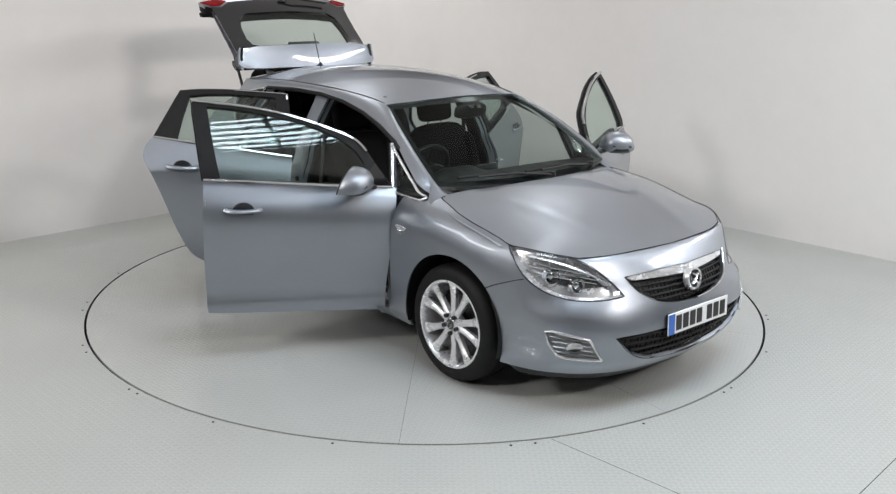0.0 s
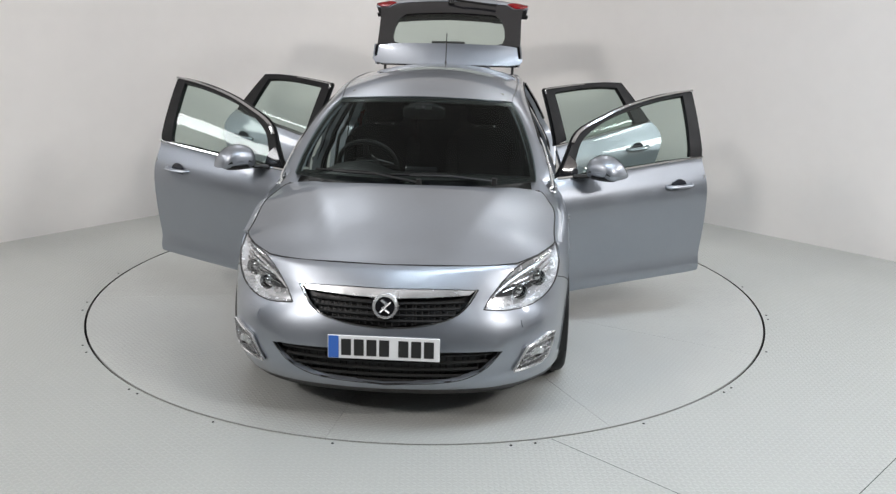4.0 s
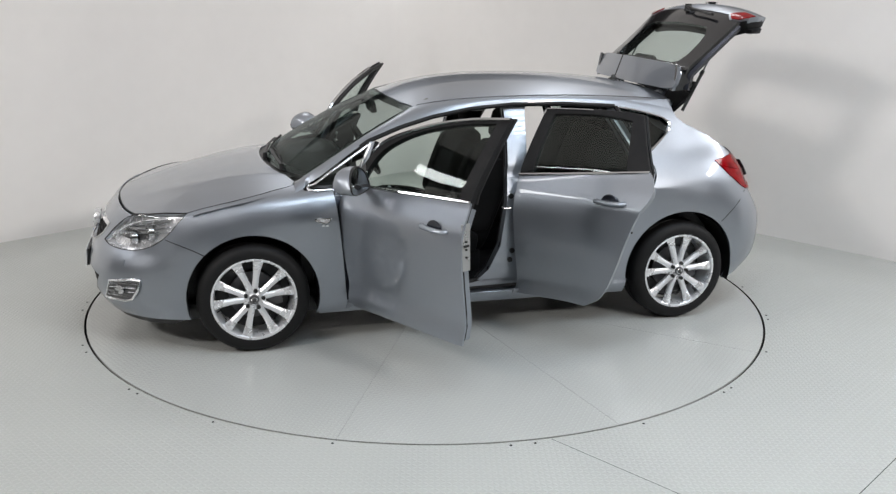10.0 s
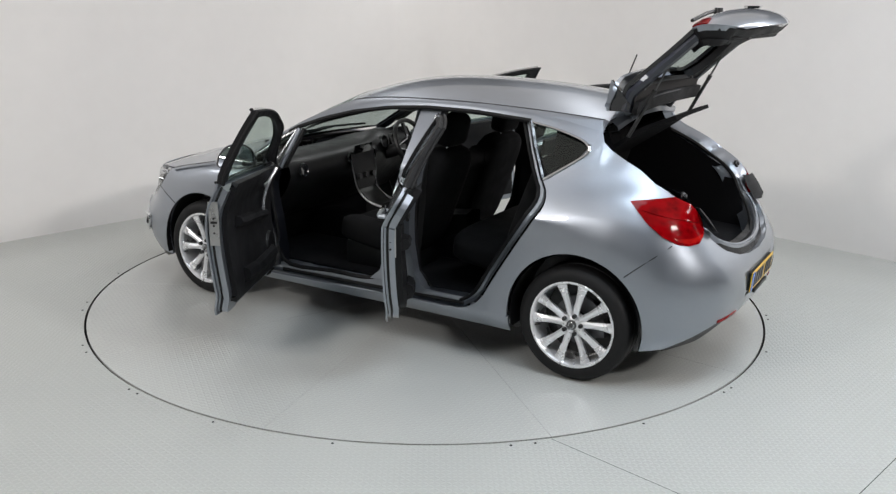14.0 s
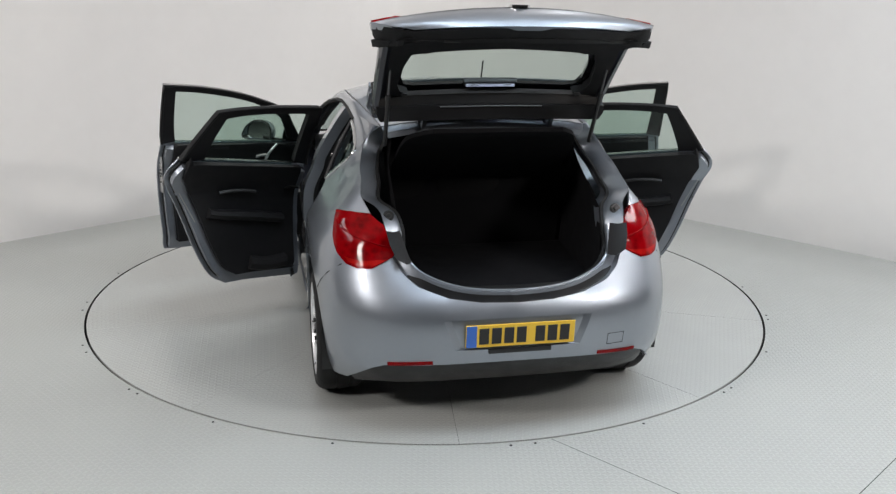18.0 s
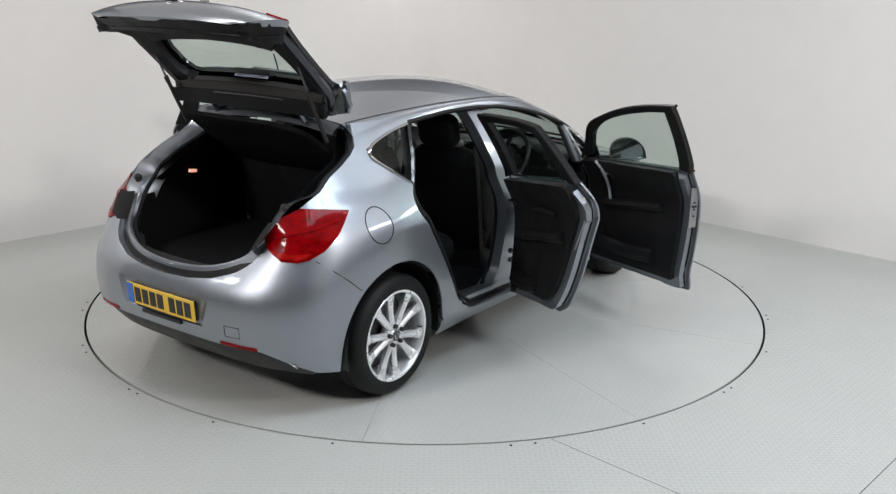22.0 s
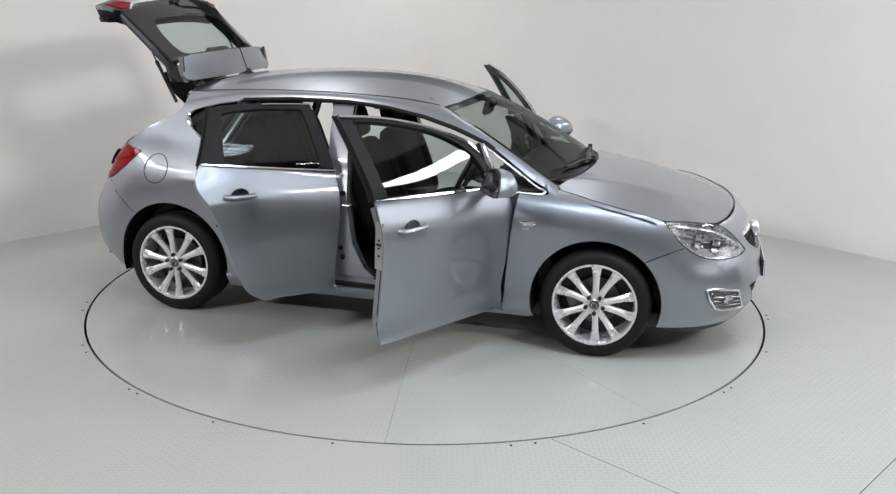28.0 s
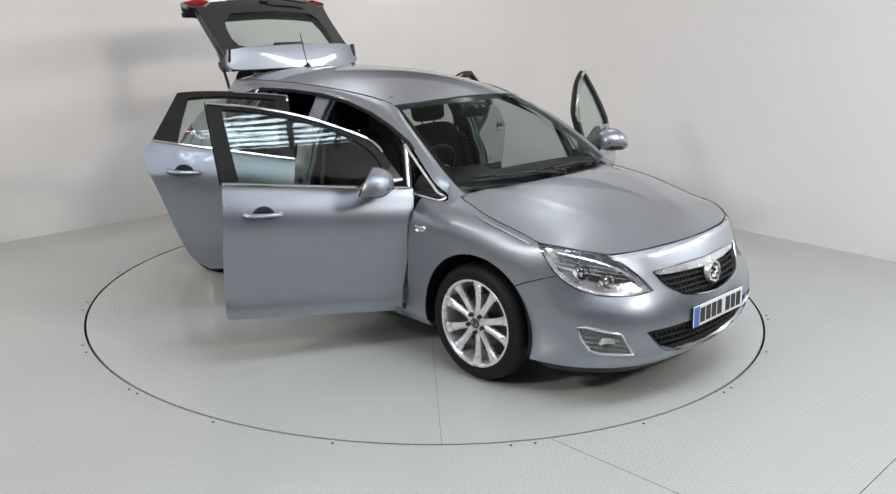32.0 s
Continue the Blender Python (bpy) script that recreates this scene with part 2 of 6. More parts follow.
def cyl(r1, r2, h, m=None, n=24, cap=True):
    b = bmesh.new()
    bmesh.ops.create_cone(b, cap_ends=cap, segments=n, radius1=r1, radius2=r2, depth=h)
    if m is not None:
        b.transform(m)
    return b


def lathe(profile, n=48, m=None, closed=False):
    """Turns a profile of (radius, height) round z."""
    b = bmesh.new()
    rings = []
    for r, h in profile:
        rings.append([b.verts.new((r * math.cos(2 * math.pi * i / n), r * math.sin(2 * math.pi * i / n), h)) for i in range(n)])
    pairs = list(zip(rings, rings[1:])) + ([(rings[-1], rings[0])] if closed else [])
    for a, c in pairs:
        for i in range(n):
            b.faces.new((a[i], a[(i + 1) % n], c[(i + 1) % n], c[i]))
    if m is not None:
        b.transform(m)
    bmesh.ops.recalc_face_normals(b, faces=b.faces)
    return b


def tube(points, r, n=8, caps=True, flat=1.0, taper=None):
    """A tube along points; r may be cut flat by a factor."""
    b = bmesh.new()
    pts = [Vector(p) for p in points]
    rings = []
    for i, p in enumerate(pts):
        d = (pts[min(i + 1, len(pts) - 1)] - pts[max(i - 1, 0)]).normalized()
        side = d.cross(Vector((0, 0, 1)))
        if side.length < 1e-4:
            side = d.cross(Vector((1, 0, 0)))
        side.normalize()
        up = side.cross(d)
        k = r if taper is None else r * taper[i]
        rings.append([b.verts.new(p + side * (k * math.cos(2 * math.pi * j / n)) + up * (k * flat * math.sin(2 * math.pi * j / n))) for j in range(n)])
    for a, c in zip(rings, rings[1:]):
        for j in range(n):
            b.faces.new((a[j], a[(j + 1) % n], c[(j + 1) % n], c[j]))
    if caps:
        b.faces.new(rings[0][::-1])
        b.faces.new(rings[-1])
    bmesh.ops.recalc_face_normals(b, faces=b.faces)
    return b


def loft(rows, close=False, cap=False):
    """Faces between rows of points of equal length."""
    b = bmesh.new()
    vv = [[b.verts.new(p) for p in row] for row in rows]
    for a, c in zip(vv, vv[1:]):
        m = len(a)
        for j in range(m if close else m - 1):
            b.faces.new((a[j], a[(j + 1) % m], c[(j + 1) % m], c[j]))
    if cap:
        b.faces.new(vv[0][::-1])
        b.faces.new(vv[-1])
    bmesh.ops.recalc_face_normals(b, faces=b.faces)
    return b


def spline(pts, n=6, closed=False):
    """A smooth line through points of any dimension."""
    P = [np.array(p, float) for p in pts]
    out = []
    m = len(P)
    for i in range(m if closed else m - 1):
        p1, p2 = P[i], P[(i + 1) % m]
        p0 = P[i - 1] if (i or closed) else 2 * p1 - p2
        p3 = P[(i + 2) % m] if (i + 2 < m or closed) else 2 * p2 - p1
        for k in range(n):
            t = k / n
            out.append(tuple(0.5 * (2 * p1 + (p2 - p0) * t + (2 * p0 - 5 * p1 + 4 * p2 - p3) * t * t + (3 * p1 - p0 - 3 * p2 + p3) * t ** 3)))
    if not closed:
        out.append(tuple(P[-1]))
    return out


def sheet(poly, lift, cu, cv, thick=0.0, flip=False):
    """A polygon in (u, v), cut along the given u and v lines and laid on a curved surface by lift(u, v)."""
    pts = []
    for p in poly:
        if not pts or (abs(p[0] - pts[-1][0]) + abs(p[1] - pts[-1][1])) > 1e-5:
            pts.append((float(p[0]), float(p[1])))
    if abs(pts[0][0] - pts[-1][0]) + abs(pts[0][1] - pts[-1][1]) < 1e-5:
        pts.pop()
    area = sum(a[0] * c[1] - c[0] * a[1] for a, c in zip(pts, pts[1:] + pts[:1]))
    if area < 0:
        pts.reverse()
    b = bmesh.new()
    b.faces.new([b.verts.new((u, v, 0)) for u, v in pts])
    us, vs = [p[0] for p in pts], [p[1] for p in pts]
    for axis, lines, lo, hi in (((1, 0, 0), cu, min(us), max(us)), ((0, 1, 0), cv, min(vs), max(vs))):
        for x in lines:
            if lo + 1e-4 < x < hi - 1e-4:
                bmesh.ops.bisect_plane(b, geom=b.verts[:] + b.edges[:] + b.faces[:], dist=1e-5, plane_co=(x * axis[0], x * axis[1], 0), plane_no=axis)
    bmesh.ops.triangulate(b, faces=[f for f in b.faces if len(f.verts) > 4])
    for v in b.verts:
        v.co = lift(v.co.x, v.co.y)
    if flip:
        bmesh.ops.reverse_faces(b, faces=b.faces[:])
    b.normal_update()
    if thick:
        thicken(b, thick)
    return b


def thicken(b, t):
    """Gives an open sheet thickness t behind its outer side."""
    b.normal_update()
    old = b.verts[:]
    inner = {v: b.verts.new(v.co - v.normal * t) for v in old}
    rim = [e for e in b.edges if len(e.link_faces) == 1]
    faces = b.faces[:]
    for e in rim:
        f = e.link_faces[0]
        for lp in f.loops:
            if lp.edge is e:
                a, c = lp.vert, lp.link_loop_next.vert
                g = b.faces.new((c, a, inner[a], inner[c]))
                g.material_index = f.material_index
                break
    for f in faces:
        g = b.faces.new([inner[v] for v in reversed(f.verts)])
        g.material_index = f.material_index
    return b


def steps(a, b, d):
    n = max(1, int(math.ceil(abs(b - a) / d)))
    return [a + (b - a) * i / n for i in range(n + 1)]


def interp(x, table):
    return float(np.interp(x, [t[0] for t in table], [t[1] for t in table]))


def soft(x, table):
    """Smooth interpolation of a table with rising keys."""
    if x <= table[0][0]:
        return table[0][1]
    if x >= table[-1][0]:
        return table[-1][1]
    i = max(k for k in range(len(table)) if table[k][0] <= x)
    i = min(i, len(table) - 2)
    (x1, y1), (x2, y2) = table[i], table[i + 1]
    h = x2 - x1
    m1 = (y2 - table[i - 1][1]) / (x2 - table[i - 1][0]) if i else (y2 - y1) / h
    m2 = (table[i + 2][1] - y1) / (table[i + 2][0] - x1) if i + 2 < len(table) else (y2 - y1) / h
    t = (x - x1) / h
    return (2 * t ** 3 - 3 * t * t + 1) * y1 + (t ** 3 - 2 * t * t + t) * h * m1 + (3 * t * t - 2 * t ** 3) * y2 + (t ** 3 - t * t) * h * m2


# ---------- the hall ----------
R_TABLE = 2.245
CORNER = (0.02, 4.58)


def hall():
    # two white walls meet in a soft corner; the hall runs on behind the camera
    u1, u2 = Vector((-math.sqrt(0.5), -math.sqrt(0.5))), Vector((math.sqrt(0.5), -math.sqrt(0.5)))
    c = Vector(CORNER)
    end1, end2 = c + u1 * 8.0, c + u2 * 8.0
    top, far1, far2 = Vector((0, 14.0)), Vector((-15.0, -2.0)), Vector((15.0, -2.0))
    back = Vector((0, -17.0))

    def wall(name, a, b, material, label, high=ROOM_H):
        rows = []
        for z in (0.0, high * .33, high * .67, high):
            rows.append([(a.x + (b.x - a.x) * i / 8, a.y + (b.y - a.y) * i / 8, z) for i in range(9)])
        bm = loft(rows)
        bmesh.ops.recalc_face_normals(bm, faces=bm.faces)
        bm.normal_update()
        ctr = Vector((0, -4, 2))
        if bm.faces[:][0].normal.dot(ctr - bm.faces[:][0].calc_center_median()) < 0:
            bmesh.ops.reverse_faces(bm, faces=bm.faces[:])
        thicken(bm, 0.12)
        tagged(part(name, bm, material), label, "wall", kind="structure")

    r = 0.55
    wall("wall_north_west", end1, c + u1 * r, WALL, "plain white painted partition wall", PARTITION)
    wall("wall_north_east", c + u2 * r, end2, WALL, "plain white painted partition wall", PARTITION)
    wall("wall_far_west", far1, top, DARK_WALL, "dark far wall of the hall")
    wall("wall_far_east", top, far2, DARK_WALL, "dark far wall of the hall")
    wall("wall_south_east", far2, back, DARK_WALL, "dark far wall of the hall")
    wall("wall_south_west", back, far1, DARK_WALL, "dark far wall of the hall")
    # rounded corner piece between the two walls
    ctr = c + u1 * r + u2 * r
    rows = []
    for z in (0.0, PARTITION * .5, PARTITION):
        rows.append([(ctr.x + r * math.cos(a), ctr.y + r * math.sin(a), z) for a in np.linspace(radians(45), radians(135), 17)])
    bm = loft(rows)
    bm.normal_update()
    if bm.faces[:][0].normal.y > 0:
        bmesh.ops.reverse_faces(bm, faces=bm.faces[:])
    thicken(bm, 0.12)
    tagged(part("wall_corner", bm, WALL), "rounded white corner between two walls", "wall", kind="structure")
    # floor with the round well of the turntable
    bm = bmesh.new()
    n = 144
    ring = [[], [], [], []]
    for i in range(n):
        a = 2 * math.pi * i / n
        d = Vector((math.cos(a), math.sin(a)))
        for k, rad in enumerate((R_TABLE + 0.012, R_TABLE + 0.6, 6.0)):
            ring[k].append(bm.verts.new((d.x * rad, d.y * rad, 0)))
        ring[3].append(bm.verts.new((d.x * 22, d.y * 22, 0)))
    for p, q in ((ring[0], ring[1]), (ring[1], ring[2]), (ring[2], ring[3])):
        for i in range(n):
            bm.faces.new((p[i], q[i], q[(i + 1) % n], p[(i + 1) % n]))
    bmesh.ops.recalc_face_normals(bm, faces=bm.faces)
    tagged(part("floor", bm, FLOOR, smooth=False), "light grey painted steel tread plate floor", "floor", kind="structure")
    # pit bottom under the gap
    b = lathe([(0.0, -0.12), (R_TABLE + 0.016, -0.12), (R_TABLE + 0.016, -0.002)], n=144)
    tagged(part("turntable_pit", b, GAP), "dark pit under the turntable edge", "floor", kind="structure")
    # screw heads round the frame of the well
    first = None
    for a in (-168, -152, -149, -133, -131, -117, -101, -80, -77, -62, -46, -44, -28, -13, -11, 4, 172, 188):
        m = pose(2.287 * math.cos(radians(a)), 2.287 * math.sin(radians(a)), 0.001)
        if first is None:
            first = tagged(part("floor_screw", cyl(0.007, 0.006, 0.003, None, 10), GAP), "small dark screw head in the turntable frame", "screw", "floor screws")
            first.matrix_basis = m
        else:
            copy_thing(first, m)
    # joints between the floor plates, along and across
    for off in (-4.52, -2.1 - 4.9):
        seam(off, 1)
    seam(-1.59, -1)
    bm = box(36, 36, 0.1, pose(0, -2, ROOM_H + 0.05))
    tagged(part("ceiling", bm, CEIL, smooth=False), "plain grey hall ceiling", "ceiling", kind="structure")
    # lattice girders and glazing bars under the rooflight
    light = pose(1.75, -2.98, ROOM_H, 0, 0, 28)
    for x in (-2.4, -1.6, -0.8, 0.0, 0.8, 1.6, 2.4):
        g = thing("lattice_girder", light @ pose(x, 0, -0.45), "dark steel lattice girder under the rooflight", "girder", "roof girders")
        for z in (0.0, 0.28):
            part("chord", tube([(0, -0.8, z), (0, 0.8, z)], 0.022, 6), BEAM, g)
        for i in range(5):
            y0 = -0.7 + i * 0.28
            part("brace", tube([(0, y0, 0.28 * (i % 2)), (0, y0 + 0.28, 0.28 * (1 - i % 2))], 0.014, 6), BEAM, g)
    for k in range(6):
        o = thing("glazing_bar", light @ pose(0, -0.55 + k * 0.22, -0.16), "dark glazing bar of the rooflight", "bar", "glazing bars")
        part("bar", box(5.3, 0.07, 0.05, pose(0, 0, 0)), BEAM, o, smooth=False)


def seam(off, kind):
    """A thin dark joint in the floor, on y = x + off or y = -x + off, clear of the turntable."""
    d = Vector((1, kind, 0)).normalized()
    foot = Vector((-off / 2 * kind, off / 2, 0)) if kind == 1 else Vector((off / 2, off / 2, 0))
    dist = foot.length
    t0 = math.sqrt(max((R_TABLE + 0.02) ** 2 - dist ** 2, 0)) if dist < R_TABLE else -6.0
    p, q = foot + d * t0, foot + d * 6.0
    side = Vector((-d.y, d.x, 0)) * 0.0018
    b = bmesh.new()
    b.faces.new([b.verts.new((*v.xy, 0.0006)) for v in (p - side, q - side, q + side, p + side)])
    tagged(part("floor_joint", b, GAP, smooth=False), "thin dark joint between two floor plates", "joint", "floor joints", "structure")


def turntable():
    t = thing("turntable", pose(0, 0, 0), "round grey tread plate turntable flush with the floor", "turntable")
    n = 10
    first = None
    for k in range(n):
        if first is None:
            b = bmesh.new()
            pts = []
            gap = 0.0009
            a0, a1 = 0.0, radians(36)
            arc = [a0 + (a1 - a0) * i / 14 for i in range(15)]
            base = [(gap / math.tan(radians(18)) + 0.0, gap)]
            outer = [((R_TABLE - 0.002) * math.cos(a), (R_TABLE - 0.002) * math.sin(a)) for a in arc]
            # pull the two straight sides in by half a joint
            e0, e1 = Vector((0, gap)), Vector((math.sin(a1) * gap, -math.cos(a1) * gap))
            outer[0] = (outer[0][0], outer[0][1] + e0.y)
            outer[-1] = (outer[-1][0] + e1.x, outer[-1][1] + e1.y)
            loop = base + outer
            top = [b.verts.new((x, y, 0)) for x, y in loop]
            bot = [b.verts.new((x, y, -0.012)) for x, y in loop]
            b.faces.new(top)
            for i in range(len(top)):
                j = (i + 1) % len(top)
                b.faces.new((top[j], top[i], bot[i], bot[j]))
            part("rim", lathe([(R_TABLE - 0.003, -0.001), (R_TABLE - 0.003, -0.11)], 144), GAP, t)
            first = part("plate", b, PLATE, t, smooth=False)
            first.matrix_basis = pose(0, 0, 0, 0, 0, -7)
        else:
            o = new("plate", first.data)
            o.parent = t
            o.matrix_basis = pose(0, 0, 0, 0, 0, -7 + 36 * k)
    return t


# ---------- the car's outer surface ----------
# plan outline at the widest height, left half, from nose to tail
OUTLINE = spline([(2.19, 0), (2.177, 0.22), (2.145, 0.41), (2.09, 0.555), (1.995, 0.68), (1.86, 0.778), (1.70, 0.836), (1.50, 0.873),
                  (1.24, 0.893), (0.9, 0.898), (0.4, 0.902), (0, 0.905), (-0.5, 0.905), (-1.0, 0.902), (-1.447, 0.897), (-1.7, 0.884),
                  (-1.9, 0.85), (-2.05, 0.765), (-2.155, 0.62), (-2.21, 0.40), (-2.235, 0.0)], 14)
OX, OY = np.array([p[0] for p in OUTLINE]), np.array([p[1] for p in OUTLINE])
OL = np.concatenate([[0], np.cumsum(np.hypot(np.diff(OX), np.diff(OY)))])
LT = float(OL[-1])


def near(x, y):
    """Length along the outline of its point nearest to (x, y)."""
    i = int(np.argmin((OX - x) ** 2 + (OY - y) ** 2))
    return float(OL[i])


def lx(x):
    """Length along the outline at x, on the flank."""
    return float(np.interp(-x, -OX, OL))


def at(x, y, z):
    return (near(x, y), z)


# how far the skin lies inside the outline, by height, at stations from nose to tail
SHUT = [(0.95, 0.72, 0.954), (1.1, 0.785, 0.928), (1.24, 0.80, 0.902), (1.4, 0.80, 0.866), (1.5, 0.80, 0.844), (1.58, 0.80, 0.826), (1.70, 0.77, 0.822), (1.80, 0.72, 0.808), (1.90, 0.64, 0.785)]


def shut_y(x):
    return soft(x, sorted((p.x, p.y) for p in EDGE) + [(1.95, 0.56), (2.03, 0.50)])


def shut_z(x):
    return soft(x, sorted((p.x, p.z) for p in EDGE) + [(1.95, 0.768), (2.03, 0.745)])


STATIONS = [
    ((2.19, 0), [(.18, .12), (.22, .07), (.30, .022), (.40, 0), (.50, .012), (.56, .032), (.63, .062), (.70, .105), (.76, .155), (.79, .19), (.82, .25)]),
    ((2.11, .52), [(.18, .11), (.22, .07), (.30, .02), (.42, 0), (.52, .02), (.58, .05), (.63, .085), (.70, .115), (.76, .15), (.79, .175), (.82, .24)]),
    ((1.93, .735), [(.18, .08), (.22, .05), (.30, .012), (.44, 0), (.54, .02), (.60, .062), (.68, .082), (.75, .098), (.785, .115), (.81, .145), (.83, .19)]),
    ((1.70, .836), [(.20, .03), (.28, .01), (.45, 0), (.60, .012), (.70, .028), (.77, .045), (.81, .062), (.83, .09), (.845, .13), (.855, .16)]),
    ((1.50, .873), [(.20, .02), (.45, 0), (.60, 0), (.72, .012), (.80, .04), (.85, .085), (.88, .135), (.895, .17)]),
    ((1.24, .893), [(.20, .02), (.45, 0), (.62, 0), (.75, .006), (.83, .028), (.88, .065), (.91, .11), (.93, .16), (.938, .185)]),
    ((0.95, .897), [(.20, .05), (.27, .02), (.5, .01), (.65, .003), (.77, 0), (.84, .018), (.90, .055), (.93, .10), (.95, .16), (.96, .20)]),
    ((0.65, .90), [(.20, .06), (.255, .022), (.30, .018), (.36, .03), (.45, .022), (.6, .006), (.71, 0), (.78, .004), (.84, .018), (.90, .048), (.94, .075), (1.0, .10)]),
    ((0.0, .905), [(.20, .065), (.26, .022), (.30, .018), (.36, .032), (.45, .023), (.6, .007), (.73, 0), (.80, .004), (.86, .018), (.92, .047), (.985, .078), (1.05, .10)]),
    ((-.70, .904), [(.20, .065), (.26, .022), (.32, .018), (.38, .028), (.46, .020), (.62, .006), (.76, 0), (.83, .004), (.895, .018), (.96, .048), (1.03, .082), (1.1, .11)]),
    ((-1.2, .90), [(.20, .05), (.28, .01), (.6, 0), (.87, .003), (.90, .014), (.97, .05), (1.06, .105), (1.12, .14)]),
    ((-1.5, .895), [(.20, .04), (.4, 0), (.6, -.004), (.8, 0), (.90, .022), (.97, .06), (1.05, .115), (1.12, .165)]),
    ((-1.75, .88), [(.20, .05), (.3, .02), (.5, .002), (.65, 0), (.78, .008), (.88, .035), (.95, .07), (1.02, .115), (1.10, .18), (1.2, .25), (1.3, .32)]),
    ((-2.05, .765), [(.20, .14), (.28, .07), (.36, .02), (.48, 0), (.62, .004), (.70, .025), (.80, .07), (.88, .11), (.96, .155), (1.05, .23), (1.15, .32)]),
    ((-2.19, .50), [(.20, .18), (.28, .10), (.36, .035), (.46, .004), (.58, 0), (.66, .02), (.72, .06), (.80, .12), (.90, .2)]),
    ((-2.235, 0), [(.20, .2), (.28, .12), (.36, .05), (.44, .015), (.55, .006), (.64, .02), (.69, .045), (.72, .085), (.80, .15)]),
]
ST_L = [near(*p) for p, t in STATIONS]
CACHE = {}

# glasshouse: half width at z 1.05 along the car
G_A = [(-1.75, 0.69), (-1.6, 0.735), (-1.39, 0.779), (-1.2, 0.80), (-1.04, 0.814), (-0.6, 0.822), (0.0, 0.817), (0.3, 0.808), (0.55, 0.79), (0.75, 0.772), (0.95, 0.745)]
BELT = [(-1.3, 1.085), (-1.17, 1.072), (-0.4, 1.008), (-0.29, 1.0), (0.73, 0.943), (0.95, 0.925)]
TOP = [(-1.45, 1.235), (-1.387, 1.268), (-1.2, 1.322), (-1.045, 1.352), (-0.7, 1.372), (-0.36, 1.372), (-0.1, 1.352), (0.15, 1.31), (0.35, 1.257), (0.55, 1.183), (0.75, 1.06), (0.93, 0.935)]


def g_y(x, z):
    h = z - 1.05
    return soft(x, G_A) - 0.50 * h - 0.35 * h * h * (1 if h > 0 else 0)


def skin(L, z, inset=0.0):
    """A point of the car's skin, from the length along the outline and the height."""
    side = 1.0
    if L < 0:
        L, side = -L, -1.0
    if L > LT:
        L, side = 2 * LT - L, -side
    key = round(z, 5)
    if key not in CACHE:
        CACHE[key] = [soft(z, t) for p, t in STATIONS]
    d = soft(L, list(zip(ST_L, CACHE[key])))
    i = min(max(int(np.searchsorted(OL, L)), 1), len(OL) - 1)
    f = (L - OL[i - 1]) / (OL[i] - OL[i - 1])
    x, y = OX[i - 1] + f * (OX[i] - OX[i - 1]), OY[i - 1] + f * (OY[i] - OY[i - 1])
    a, c = max(i - 6, 0), min(i + 5, len(OL) - 1)
    tx, ty = OX[c] - OX[a], OY[c] - OY[a]
    if a == 0 and L < OL[5]:
        ty, tx = ty, tx * L / OL[5]
    if c == len(OL) - 1 and L > OL[-6]:
        tx = tx * (LT - L) / (LT - OL[-6])
    n = math.hypot(tx, ty) or 1
    nx, ny = ty / n, -tx / n
    if -1.8 < x < 0.97:
        b = interp(x, BELT)
        far = min(max((-0.95 - x) / 0.5, 0), 1)
        w = min(max((z - b + 0.02 + 0.05 * far) / (0.07 + 0.11 * far), 0), 1)
        w = w * w * (3 - 2 * w)
        w *= min(max((0.97 - x) / 0.15, 0), 1) * min(max((x + 1.8) / 0.25, 0), 1)
        d = d + (y - g_y(x, z) - d) * w
    d += inset
    return Vector((x - nx * d, side * (y - ny * d), z))


def flank(side, inset=0.0):
    """Lays (length, height) on one flank."""
    def lift(L, z):
        v = skin(L, z, inset)
        return Vector((v.x, side * v.y, v.z))
    return lift


ZC = sorted(set([.2, .22, .25, .28, .32, .36, .4, .45, .5, .54, .58, .62, .66, .7, .73, .76, .77, .78, .79, .80, .81, .82, .83, .84, .85, .86, .87, .88, .89, .905, .92, .935, .95, .965, .98, 1.0,
                 1.02, 1.04, 1.06, 1.08, 1.1, 1.13, 1.16, 1.2, 1.24, 1.28, 1.32, 1.36, 1.4]))
LC = steps(-1.4, LT + 1.4, 0.05)


def panel(name, poly, parent, material=None, side=1, thick=0.012, inset=0.0, label="", cl=None):
    b = sheet(poly, flank(side, inset), cl or LC, ZC, thick, flip=side < 0)
    return part(name, b, material or PAINT, parent, label)


def shrink(poly, d):
    """A polygon drawn in by d."""
    n = len(poly)
    area = sum(a[0] * c[1] - c[0] * a[1] for a, c in zip(poly, poly[1:] + poly[:1]))
    s = 1 if area > 0 else -1
    out = []
    for i in range(n):
        p0, p1, p2 = (Vector((*poly[k][:2],)) for k in ((i - 1) % n, i, (i + 1) % n))
        e1, e2 = (p1 - p0).normalized(), (p2 - p1).normalized()
        n1, n2 = Vector((-e1.y, e1.x)) * s, Vector((-e2.y, e2.x)) * s
        m = (n1 + n2)
        if m.length < 1e-4:
            m = n1
        m.normalize()
        k = d / max(m.dot(n1), 0.5)
        out.append((p1.x + m.x * k, p1.y + m.y * k))
    return out


EDGE = [skin(*at(*p)) for p in SHUT]


